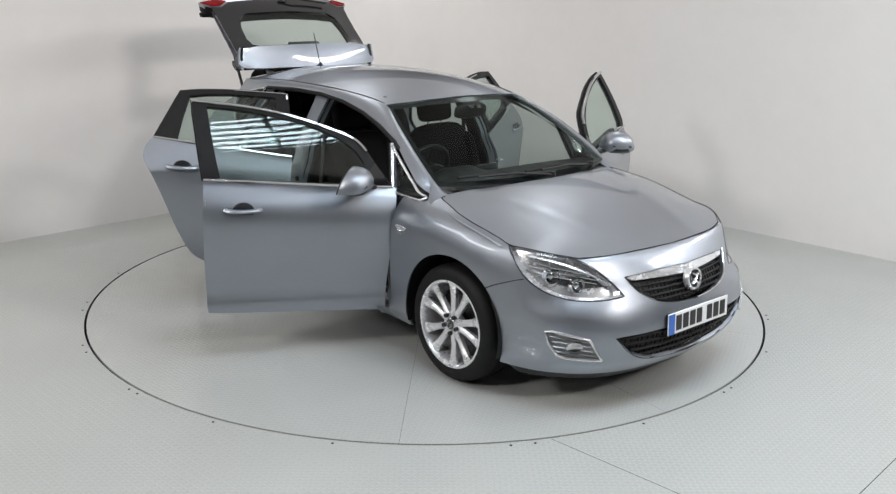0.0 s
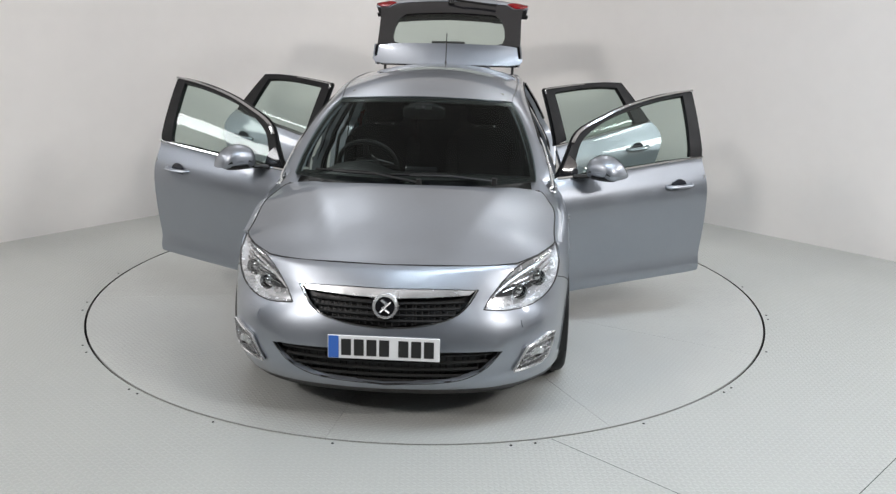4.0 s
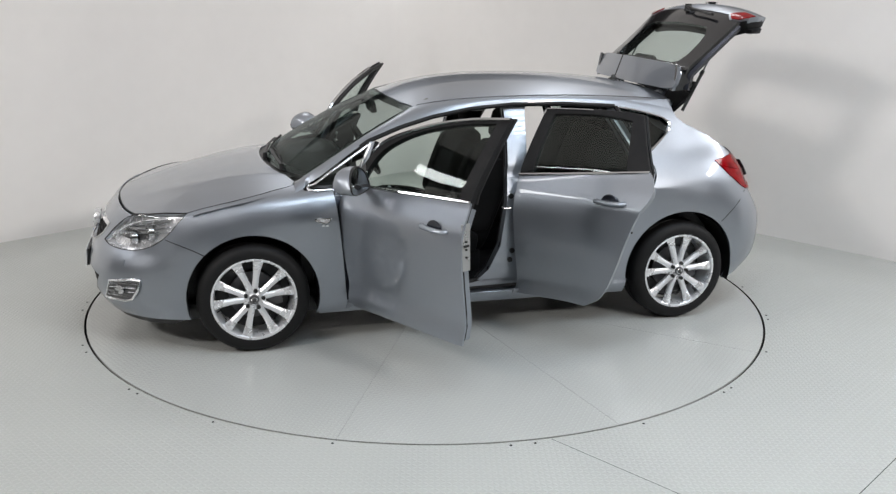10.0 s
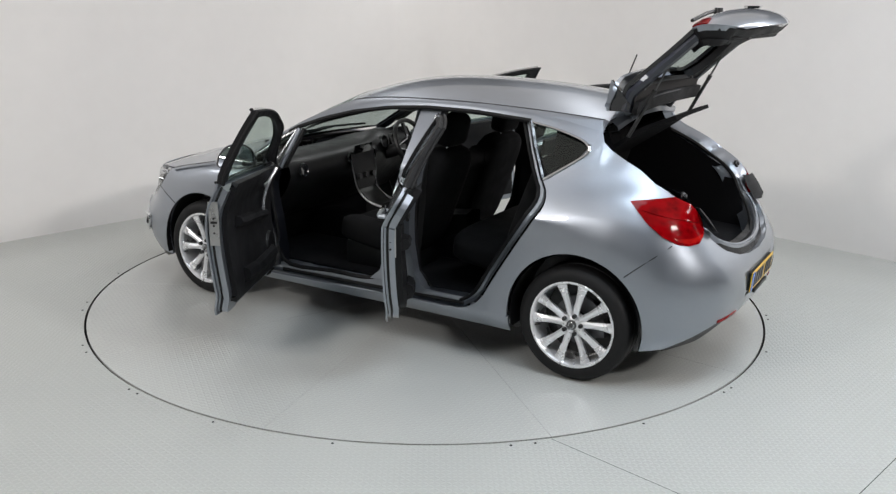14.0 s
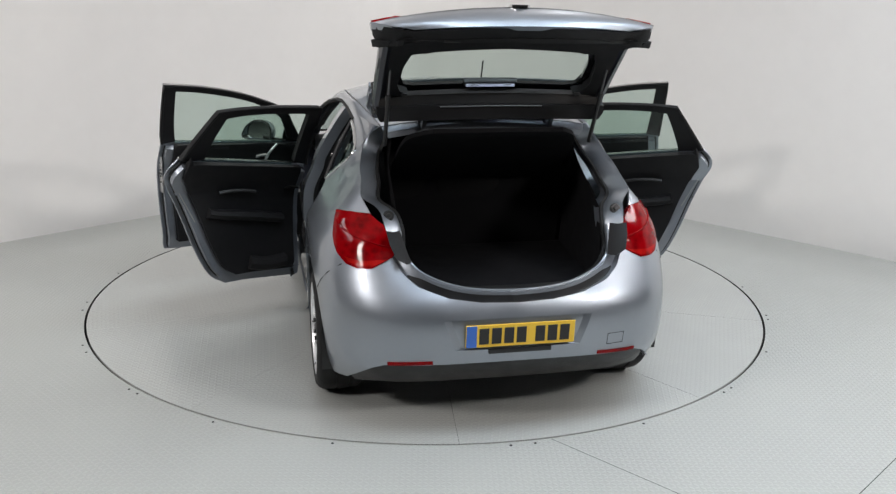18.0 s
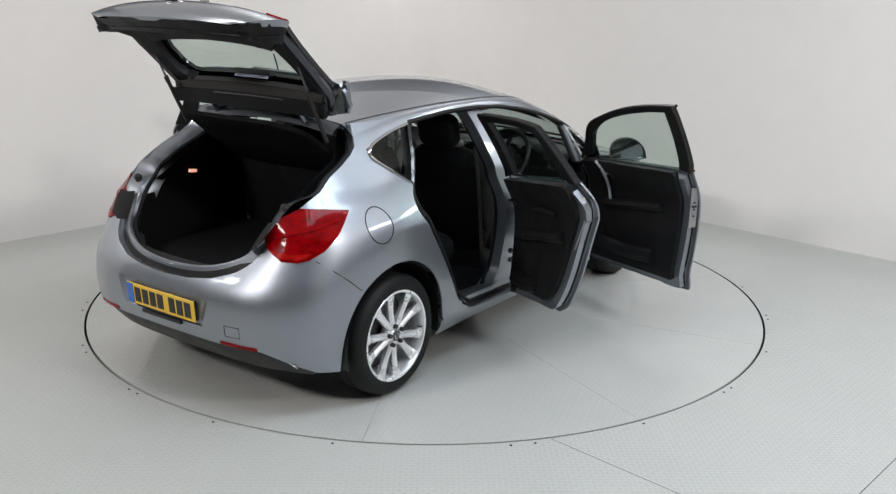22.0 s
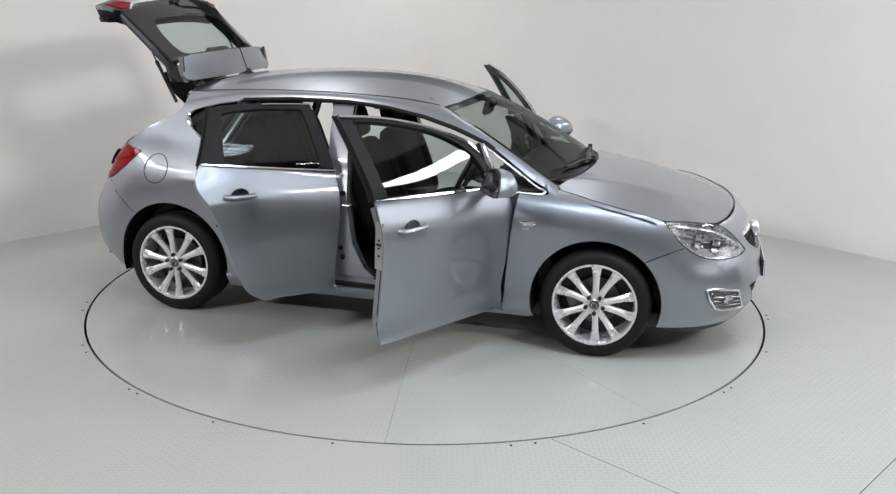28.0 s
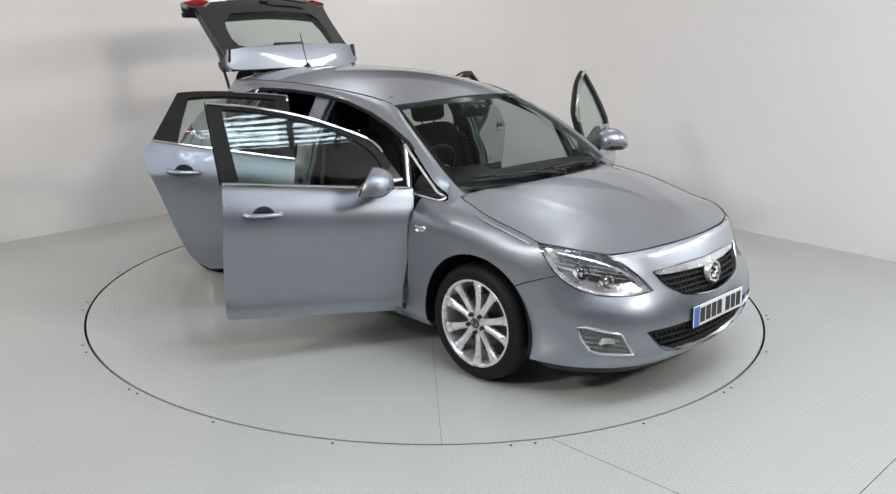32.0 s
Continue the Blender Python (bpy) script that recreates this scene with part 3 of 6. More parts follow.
def bonnet_z(x, y):
    zc = soft(x, [(0.9, 1.0), (1.12, 0.997), (1.35, 0.964), (1.54, 0.921), (1.75, 0.859), (1.88, 0.823), (1.96, 0.804), (2.03, 0.782)])
    ys = max(shut_y(x), 0.05)
    k = min(abs(y) / ys, 1.15)
    rib = 0.006 * math.exp(-((abs(y) - (0.22 + 0.34 * (2.03 - x))) / 0.05) ** 2) * min(max((2.0 - x) / 0.3, 0), 1)
    return zc - (zc - shut_z(x)) * k ** (2.5 - 0.5 * min(max((x - 1.6) / 0.3, 0), 1)) + rib


# windscreen and roof
def roof_c(x):
    return soft(x, [(-1.5, 1.425), (-1.3, 1.462), (-1.0, 1.496), (-0.65, 1.514), (-0.3, 1.512), (-0.05, 1.492), (0.15, 1.454), (0.34, 1.397)])


def rail_z(x):
    """Height of the roof's side edge."""
    return soft(x, [(-1.5, 1.378), (-1.2, 1.40), (-0.8, 1.418), (-0.4, 1.42), (0.0, 1.402), (0.24, 1.365), (0.34, 1.335)])


def rail_y(x):
    return soft(x, [(-1.5, 0.535), (-1.2, 0.553), (-0.8, 0.572), (-0.3, 0.578), (0.0, 0.568), (0.245, 0.546), (0.4, 0.555)])


def roof_z(x, y):
    k = min(abs(y) / rail_y(x), 1.1)
    return roof_c(x) - (roof_c(x) - rail_z(x)) * k ** 2.05


SCREEN_SIDE = [(0.245, 0.546, 1.363), (0.40, 0.597, 1.292), (0.55, 0.638, 1.215), (0.70, 0.672, 1.130), (0.82, 0.692, 1.058), (0.915, 0.70, 1.0)]


def screen(u, v):
    """Windscreen: u across from -1 to 1, v from its top edge to the cowl."""
    e = spline(SCREEN_SIDE, 8)
    k = min(max(v, 0), 1) * (len(e) - 1)
    i = min(int(k), len(e) - 2)
    p = np.array(e[i]) + (k - i) * (np.array(e[i + 1]) - np.array(e[i]))
    cx, cz = soft(v, [(0, 0.345), (0.5, 0.72), (1, 1.085)]), soft(v, [(0, 1.392), (0.5, 1.206), (1, 0.985)])
    w = abs(u) ** 2.1
    return Vector((cx + (p[0] - cx) * w, u * p[1], cz + (p[2] - cz) * w))


def arch(cx, r, a0, a1, cz=0.33, n=22):
    return [(lx(cx + r * math.cos(radians(a))), cz + r * math.sin(radians(a))) for a in np.linspace(a0, a1, n)]


# outline of the headlamp, lower edge forwards to back, upper edge back to front
HL_LOW = [(2.043, .444, .612), (1.98, .56, .597), (1.89, .67, .598), (1.80, .755, .63), (1.72, .80, .685), (1.65, .82, .75)]
HL_TOP = [(1.58, .80, .825), (1.70, .77, .822), (1.80, .72, .808), (1.90, .64, .785), (1.97, .565, .735), (2.02, .49, .665)]
FRONT_X, REAR_X, HUB_Y, HUB_Z = 1.24, -1.447, 0.876, 0.325


# edge of the hatch opening, from the tail lamp up to the roof
HATCH_EDGE = [at(-2.0, .62, .995), at(-1.90, .64, 1.06), (lx(-1.815), 1.10), (lx(-1.72), 1.158), (lx(-1.62), 1.202), (lx(-1.53), 1.243), (lx(-1.48), 1.28), (lx(-1.458), 1.33), (lx(-1.46), 1.385)]


def body_panels(car):
    for side in (1, -1):
        # front wing
        seam_pts = [at(1.62, .86, .60), at(1.715, .80, .682)]
        top = [at(*p) for p in HL_LOW[::-1][:1] + HL_TOP[:1]] + [at(x, y, z) for x, y, z in SHUT[::-1][4:]]
        lead = [(lx(x), z) for x, z in spline([(.775, .938), (.755, .80), (.725, .5), (.71, .30), (.71, .215)], 4)]
        wing = [(lx(FRONT_X + 0.375 * math.cos(radians(a))), 0.33 + 0.375 * math.sin(radians(a))) for a in np.linspace(200, 45, 26)]
        wing = [(lx(.71), .215), (lx(.875), .215)] + wing + seam_pts[1:] + top + [(lx(.93), .928)] + lead[:-1]
        panel("front_wing", wing, car, side=side)
        # sill
        sill = [(lx(.87), .20), (lx(.87), .215), (lx(.71), .215), (lx(.71), .25), (lx(-.3), .275), (lx(-.74), .285), (lx(-.80), .30), (lx(-1.07), .30), (lx(-1.07), .20)]
        panel("sill", sill, car, side=side)
        # rear quarter
        edge = [(lx(x), z) for x, z in spline([(-.80, .30), (-.885, .36), (-.99, .53), (-1.095, .70), (-1.19, .85), (-1.243, .945), (-1.238, 1.015), (-1.2, 1.071)], 4)]
        qa = arch(REAR_X, 0.385, 132, -6, cz=0.335, n=26)
        hatch_edge = HATCH_EDGE
        qw = [(lx(-1.42), 1.262), (lx(-1.30), 1.31), (lx(-1.12), 1.352), (lx(-1.02), 1.366)]
        lamp = [at(-1.95, .76, .822), at(-1.885, .80, .857), at(-1.80, .80, .922), at(-1.69, .80, 1.02), at(-1.82, .76, 1.035), at(-1.91, .70, 1.04)]
        quarter = edge + [(lx(-1.225), 1.076)] + [(lx(-1.33), 1.15)] + qw + [(lx(-1.0), 1.392), (lx(-1.2), 1.388), (lx(-1.44), 1.385)] + hatch_edge[::-1][1:-2] + \
            lamp[::-1] + [(lx(-1.79), .70), (lx(-1.715), .64)] + qa + [(lx(-1.07), .30)]
        panel("rear_quarter", quarter, car, side=side)
        # quarter window with chrome surround
        q = [(lx(-1.05), 1.343), (lx(-1.20), 1.318), (lx(-1.33), 1.283), (lx(-1.385), 1.258), (lx(-1.40), 1.238), (lx(-1.38), 1.205), (lx(-1.215), 1.085)]
        glass = panel("quarter_window", q, car, SIDE_GLASS, side, 0.004, 0.012, "dark tinted quarter window glass")
        glass.visible_shadow = False
        ring = [flank(side, -0.002)(*p) for p in spline([(lx(-1.045), 1.352), (lx(-1.2), 1.326), (lx(-1.34), 1.289), (lx(-1.395), 1.262), (lx(-1.408), 1.235), (lx(-1.37), 1.19), (lx(-1.2), 1.072)], 5)]
        part("chrome_surround", tube(ring, 0.010, 6, flat=0.8), CHROME, car)
        part("window_frame", tube([flank(side, 0.0)(lx(-1.2), 1.072), flank(side, 0.0)(lx(-1.12), 1.21), flank(side, 0.0)(lx(-1.045), 1.352)], 0.014, 6), GLOSS_BLACK, car)
        # small fixed window ahead of the front door
        F, T, B = flank(side, .004)(lx(.925), .948), flank(side, .006)(lx(.535), 1.182), flank(side, .045)(lx(.635), .935)
        b = loft([[F.lerp(T, k).lerp(F.lerp(B, k), f) for f in (0, .5, 1)] for k in (.06, .3, .6, .98)])
        orient(b, side)
        glass = part("front_quarter_window", b, SIDE_GLASS, car, "small triangular side window")
        glass.visible_shadow = False
        tip, foot, rear = flank(side, -.004)(lx(.54), 1.176), flank(side, -.006)(lx(.915), .936), flank(side, .004)(lx(.668), .940)
        out = Vector((0, side * .010, .004))
        edge = [tip.lerp(foot, k) + out * math.sin(math.pi * k) ** .5 for k in (0, .12, .3, .5, .7, .88)] + [flank(side, -.006)(lx(.912), .945), flank(side, -.006)(lx(.895), .931), flank(side, -.003)(lx(.80), .933), flank(side, -.001)(lx(.72), .937), rear]
        edge += [rear.lerp(tip, k) for k in (.06, .3, .6, .85, .97)]
        part("chrome_surround", tube(spline([tuple(p) for p in edge], 4), 0.0085, 6, flat=0.8), SATIN, car)
        panel("dash_end", [(lx(.96), .925), (lx(.63), .925), (lx(.65), 1.02), (lx(.80), 1.0), (lx(.93), .95)], car, BLACK, side, 0.01, 0.075)
        part("window_frame", tube([B, T + Vector((-.01, 0, 0))], 0.016, 8), PAINT, car)
        part("door_seal", tube([B + Vector((-.035, -side * .01, 0)), T + Vector((-.04, -side * .01, 0))], 0.014, 6), RUBBER, car)
        part("window_base", tube([flank(side, .02)(lx(.90), .94), flank(side, .05)(lx(.63), .93)], .016, 6), BLACK, car)
        # roof rail and windscreen pillar, from the bonnet to the hatch
        low = spline([(x, z) for x, z in TOP[::-1][0:] if x > -1.46], 6)
        rows = []
        outer_top = spline(SCREEN_SIDE[::-1] + [(x, rail_y(x), rail_z(x)) for x in (0.1, -0.1, -0.4, -0.8, -1.2, -1.46)], 6)
        m = len(outer_top)
        # match by x along the roof so that the rail stays square
        tops = np.array(outer_top)
        for i in range(m):
            x = min(tops[i][0] + 0.03 * (tops[i][0] > 0.2), 0.93)
            z = float(np.interp(x, [p[0] for p in low[::-1]], [p[1] for p in low[::-1]]))
            a = flank(side, 0.03)(lx(x), z)
            a2 = flank(side, 0.0)(lx(x), z + 0.006)
            c = Vector((tops[i][0], side * tops[i][1], tops[i][2]))
            mid = (a2 + c) / 2 + Vector((0.004, side * 0.010, 0.010))
            q1, q2 = (a2 * 0.7 + c * 0.3) + Vector((0.003, side * 0.008, 0.007)), (a2 * 0.25 + c * 0.75) + Vector((0.003, side * 0.007, 0.009))
            inn = c + Vector((0, -side * 0.03, -0.02))
            rows.append([a, a2, q1, mid, q2, c, inn])
        foot = [flank(side, k)(lx(.985), z) for k, z in ((.03, .915), (0, .921), (0, .932), (0, .94), (0, .95), (0, .957), (.03, .957))]
        b = loft([foot] + rows)
        orient(b, side)
        part("roof_rail", b, PAINT, car)
        # black gutter strip over the doors
        g = [flank(side, 0.008)(lx(x), interp(x, TOP) + 0.004) for x in np.linspace(0.60, -1.04, 30)]
        part("door_seal", tube(g, 0.014, 6), RUBBER, car)
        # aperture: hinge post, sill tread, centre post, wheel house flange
        # hinge post darkened in colour for the shade inside the aperture
        panel("hinge_post", [(lx(.74), .25), (lx(.62), .30), (lx(.64), .6), (lx(.70), .935), (lx(.765), .935), (lx(.75), .80), (lx(.72), .5), (lx(.71), .3)], car, SHADE_PAINT, side, 0.09, 0.05)
        panel("sill_tread", [(lx(.74), .23), (lx(.66), .315), (lx(-.16), .335), (lx(-.21), .36), (lx(-.40), .36), (lx(-.45), .335), (lx(-.80), .335), (lx(-.86), .30), (lx(-.86), .235)], car, None, side, 0.12, 0.055)
        panel("tread_strip", [(lx(.60), .262), (lx(-.80), .292), (lx(-.80), .312), (lx(.60), .284)], car, BLACK, side, 0.004, 0.050)
        post = [(lx(-.10), .34), (lx(-.17), .40), (lx(-.235), .55), (lx(-.262), .8), (lx(-.283), 1.0), (lx(-.305), 1.2), (lx(-.31), 1.375), (lx(-.46), 1.375),
                (lx(-.44), 1.33), (lx(-.415), 1.1), (lx(-.40), .9), (lx(-.40), .6), (lx(-.42), .42), (lx(-.50), .34)]
        panel("centre_post", post, car, None, side, 0.06, 0.035)
        panel("post_trim", post, car, TRIM, side, 0.02, 0.098)
        for x, z in ((-.30, .46), (-.31, .52), (-.29, .86)):
            c = flank(side, 0.03)(lx(x), z)
            part("grommet", cyl(0.016, 0.016, 0.008, Matrix.Translation(c) @ pose(0, 0, 0, 90), 12), BLACK, car)
        c = flank(side, 0.02)(lx(-.25), .80)
        part("door_striker", tube([c + Vector((-.02, 0, 0)), c + Vector((-.02, side * .035, 0)), c + Vector((.02, side * .035, 0)), c + Vector((.02, 0, 0))], 0.005, 6), STEEL, car)
        fl = [(x, z) for x, z in spline([(-.78, .31), (-.865, .37), (-.97, .54), (-1.075, .71), (-1.17, .86), (-1.222, .95), (-1.218, 1.015), (-1.18, 1.075), (-1.03, 1.35)], 4)]
        rows = []
        for x, z in fl:
            rows.append([flank(side, 0.0)(lx(x - .012), z), flank(side, 0.012)(lx(x), z), flank(side, 0.05)(lx(x + .018), z), flank(side, 0.055)(lx(x + .045), z), flank(side, 0.13)(lx(x + .06), z)])
        b = loft(rows)
        orient(b, side)
        part("rear_door_flange", b, PAINT, car)
        s2 = [flank(side, 0.06)(lx(x + .05), z) for x, z in fl]
        part("door_seal", tube(s2, 0.013, 6), RUBBER, car)
        s3 = [flank(side, 0.06)(lx(x), z) for x, z in spline([(.69, .9), (.64, .6), (.60, .33), (.2, .325), (-.10, .335), (-.19, .42), (-.255, .6), (-.285, .9), (-.313, 1.2), (-.318, 1.35)], 5)]
        part("door_seal", tube(s3, 0.013, 6), RUBBER, car)
        # wheel arch liners
        for cx in (FRONT_X, REAR_X):
            rows = []
            for a in np.linspace(-15, 195, 26):
                ca, sa = math.cos(radians(a)), math.sin(radians(a))
                rows.append([(cx + .372 * ca, side * y, .335 + .372 * sa) for y in (0.875, 0.80, 0.62)] + [(cx, side * .60, .335)])
            part("arch_liner", loft(rows), BLACK, car)
        # side repeater and model badge
        ring = [(lx(x), z) for x, z in spline([(.882, .776), (.868, .786), (.800, .783), (.808, .764), (.842, .758)], 4, True)]
        ring.append(ring[0])
        rep = panel("side_repeater", ring[:-1], car, REFLECTOR, side, 0.006, -0.003, "clear chrome-backed side repeater lamp")
        part("chrome_surround", tube([flank(side, -.003)(*p) for p in ring], .004, 6, caps=False), CHROME, rep)
        for k in range(2):
            x = .848 - .022 * k
            panel("badge_letter", [(lx(x), .738), (lx(x - .016), .738), (lx(x - .016), .748), (lx(x), .748)], car, CHROME, side, 0.003, -0.002)

    # bonnet
    front = [(1.990, 0), (1.974, .2), (1.940, .40), (1.903, .52), (1.868, .605)]
    sideline = [(x, shut_y(x) - .003) for x in (1.8, 1.7, 1.6, 1.5, 1.4, 1.3, 1.2, 1.1, 1.0)] + [(.965, .70)]
    cowl = [(1.02, .58), (1.09, .35), (1.12, .12), (1.125, 0)]
    half = spline(front, 4) + spline(sideline, 4)[1:] + spline(cowl, 4)[1:]
    poly = half + [(x, -y) for x, y in half[::-1][1:-1]]
    b = sheet(poly, lambda x, y: Vector((x, y, bonnet_z(x, y))), steps(0.9, 2.05, 0.04), steps(-0.75, 0.75, 0.05), 0.012)
    part("bonnet", b, PAINT, car)
    joint = [(x, y, bonnet_z(x, y) - .001) for x, y in half[:len(spline(front, 4) + spline(sideline, 4)[1:]) - 2]]
    joint = [(x, -y, z) for x, y, z in joint[::-1]] + joint[1:]
    part("bonnet_joint", tube(joint, 0.0035, 5), GAP, car)
    for s in (1, -1):
        xs = np.linspace(.97, 1.55, 22)
        rail = loft([[(x, s * (shut_y(x) - .03), bonnet_z(x, shut_y(x)) - .010) for x in xs], [(x, s * (shut_y(x) + .035), bonnet_z(x, shut_y(x)) - .016) for x in xs]])
        orient(rail, s)
        part("wing_rail", rail, PAINT, car)
        line = [flank(s, .0)(*p) for p in ((lx(1.505), .597), (lx(1.56), .625), at(1.64, .85, .655), at(1.70, .81, .682))]
        part("bumper_joint", tube(line, 0.0028, 5), GAP, car)
        line = [flank(s, .0)(*p) for p in ((lx(-1.72), .64), (lx(-1.79), .70), (lx(-1.86), .755), at(-1.93, .785, .815))]
        part("bumper_joint", tube(line, 0.0028, 5), GAP, car)
    # roof
    half = [(-1.49, 0), (-1.485, .3), (-1.46, .53)] + [(x, rail_y(x)) for x in np.linspace(-1.4, .2, 18)] + [(.245, .544), (.30, .4), (.335, .2), (.345, 0)]
    poly = half + [(x, -y) for x, y in half[::-1][1:-1]]
    b = sheet(poly, lambda x, y: Vector((x, y, roof_z(x, y))), steps(-1.5, .4, 0.08), steps(-0.6, 0.6, 0.06), 0.01)
    part("roof", b, PAINT, car)
    b = sheet([(x * .985 - .0, y * .97) for x, y in poly], lambda x, y: Vector((x, y, roof_z(x, y) - 0.03)), steps(-1.5, .4, 0.1), steps(-0.6, 0.6, 0.08), 0.008)
    part("headliner", b, HEADLINER, car)
    for s in (1, -1):
        pts = [(x, s * (rail_y(x) - .004), rail_z(x) + .003) for x in np.linspace(.22, -1.44, 30)]
        part("roof_joint", tube(pts, 0.0028, 5), DARK_METAL, car)
    # windscreen with its dark border
    poly = [(-1, 0), (1, 0), (1, 1), (-1, 1)]
    b = sheet(poly, screen, steps(-1, 1, .1), steps(0, 1, .08), 0.004)
    bmesh.ops.recalc_face_normals(b, faces=b.faces)
    w = part("windscreen", b, SCREEN_GLASS, car, "raked laminated windscreen, slightly green")
    w.visible_shadow = False
    ring = [screen(u, .0) for u in steps(-1, 1, .1)] + [screen(1, v) for v in steps(0, 1, .1)][1:] + [screen(u, 1.0) for u in steps(1, -1, .1)][1:] + [screen(-1, v) for v in steps(1, 0, .1)][1:]
    inn = [screen(u, .055) for u in steps(-.955, .955, .0955)] + [screen(.955, .055 + .88 * v) for v in steps(0, 1, .1)][1:] + [screen(u, .935) for u in steps(.955, -.955, .0955)][1:] + [screen(-.955, .055 + .88 * v) for v in steps(1, 0, .1)][1:]
    n = min(len(ring), len(inn))
    b = loft([[p + Vector((.003, 0, -.006)) for p in ring[:n]], [p + Vector((.003, 0, -.006)) for p in inn[:n]]])
    part("windscreen_border", b, GLOSS_BLACK, car)
    b = sheet([(-.10, .0), (.10, .0), (.08, .16), (-.08, .16)], lambda u, v: screen(u, v) + Vector((-.012, 0, -.012)), steps(-1, 1, .05), steps(0, 1, .05), 0.01)
    part("sensor_cover", b, BLACK, car)
    # cowl under the windscreen
    b = loft([[(x + .02, y, bonnet_z(x, y) - .012) for x, y in [(c[0] - 0.0, c[1]) for c in spline(cowl, 3)] + [(c[0], -c[1]) for c in spline(cowl, 3)[::-1][1:]]],
              [(x - .05, y, z - .012) for x, y, z in [tuple(screen(u, 1.0)) for u in np.linspace(.9, -.9, 2 * len(spline(cowl, 3)) - 1)]]])
    part("cowl", b, BLACK, car)


def orient(b, side):
    """Turns an open sheet of one flank outwards."""
    b.normal_update()
    s = sum((f.normal.y * side + max(f.normal.z, 0) * .5) * f.calc_area() for f in b.faces)
    if s < 0:
        bmesh.ops.reverse_faces(b, faces=b.faces[:])


FL = steps(-1.4, 1.4, 0.04)
RLN = steps(LT - 1.4, LT + 1.4, 0.04)


def halves(name, half, centre, car, material, thick=0.012, inset=0.0, label="", lines=None, zl=None):
    """Two mirrored half panels that meet on the centre line, as one mesh."""
    b = sheet(half, lambda L, z: skin(L, z, inset), lines or FL, zl or ZC, 0)
    c = sheet([(2 * centre - L, z) for L, z in half], lambda L, z: skin(L, z, inset), lines or FL, zl or ZC, 0)
    join(b, c)
    bmesh.ops.remove_doubles(b, verts=b.verts[:], dist=0.0008)
    b.normal_update()
    if thick:
        thicken(b, thick)
    return part(name, b, material, car, label)



def plate_bars(parent, m, width, colour):
    """A registration plate: board, country band and plain bars in place of its characters."""
    part("plate_board", box(0.006, width, 0.112, m, 0.0025, 1), colour, parent, smooth=False)
    part("plate_band", box(0.003, 0.048, 0.106, m @ pose(0.004, -width / 2 + 0.027, 0)), PLATE_BLUE, parent, smooth=False)
    y = -width / 2 + 0.062
    for k in range(7):
        y += 0.03 if k == 4 else 0
        part("plate_bar", box(0.003, 0.046, 0.079, m @ pose(0.0045, y + 0.024, 0), 0.0012, 1), PLATE_BLACK, parent, smooth=False)
        y += 0.059


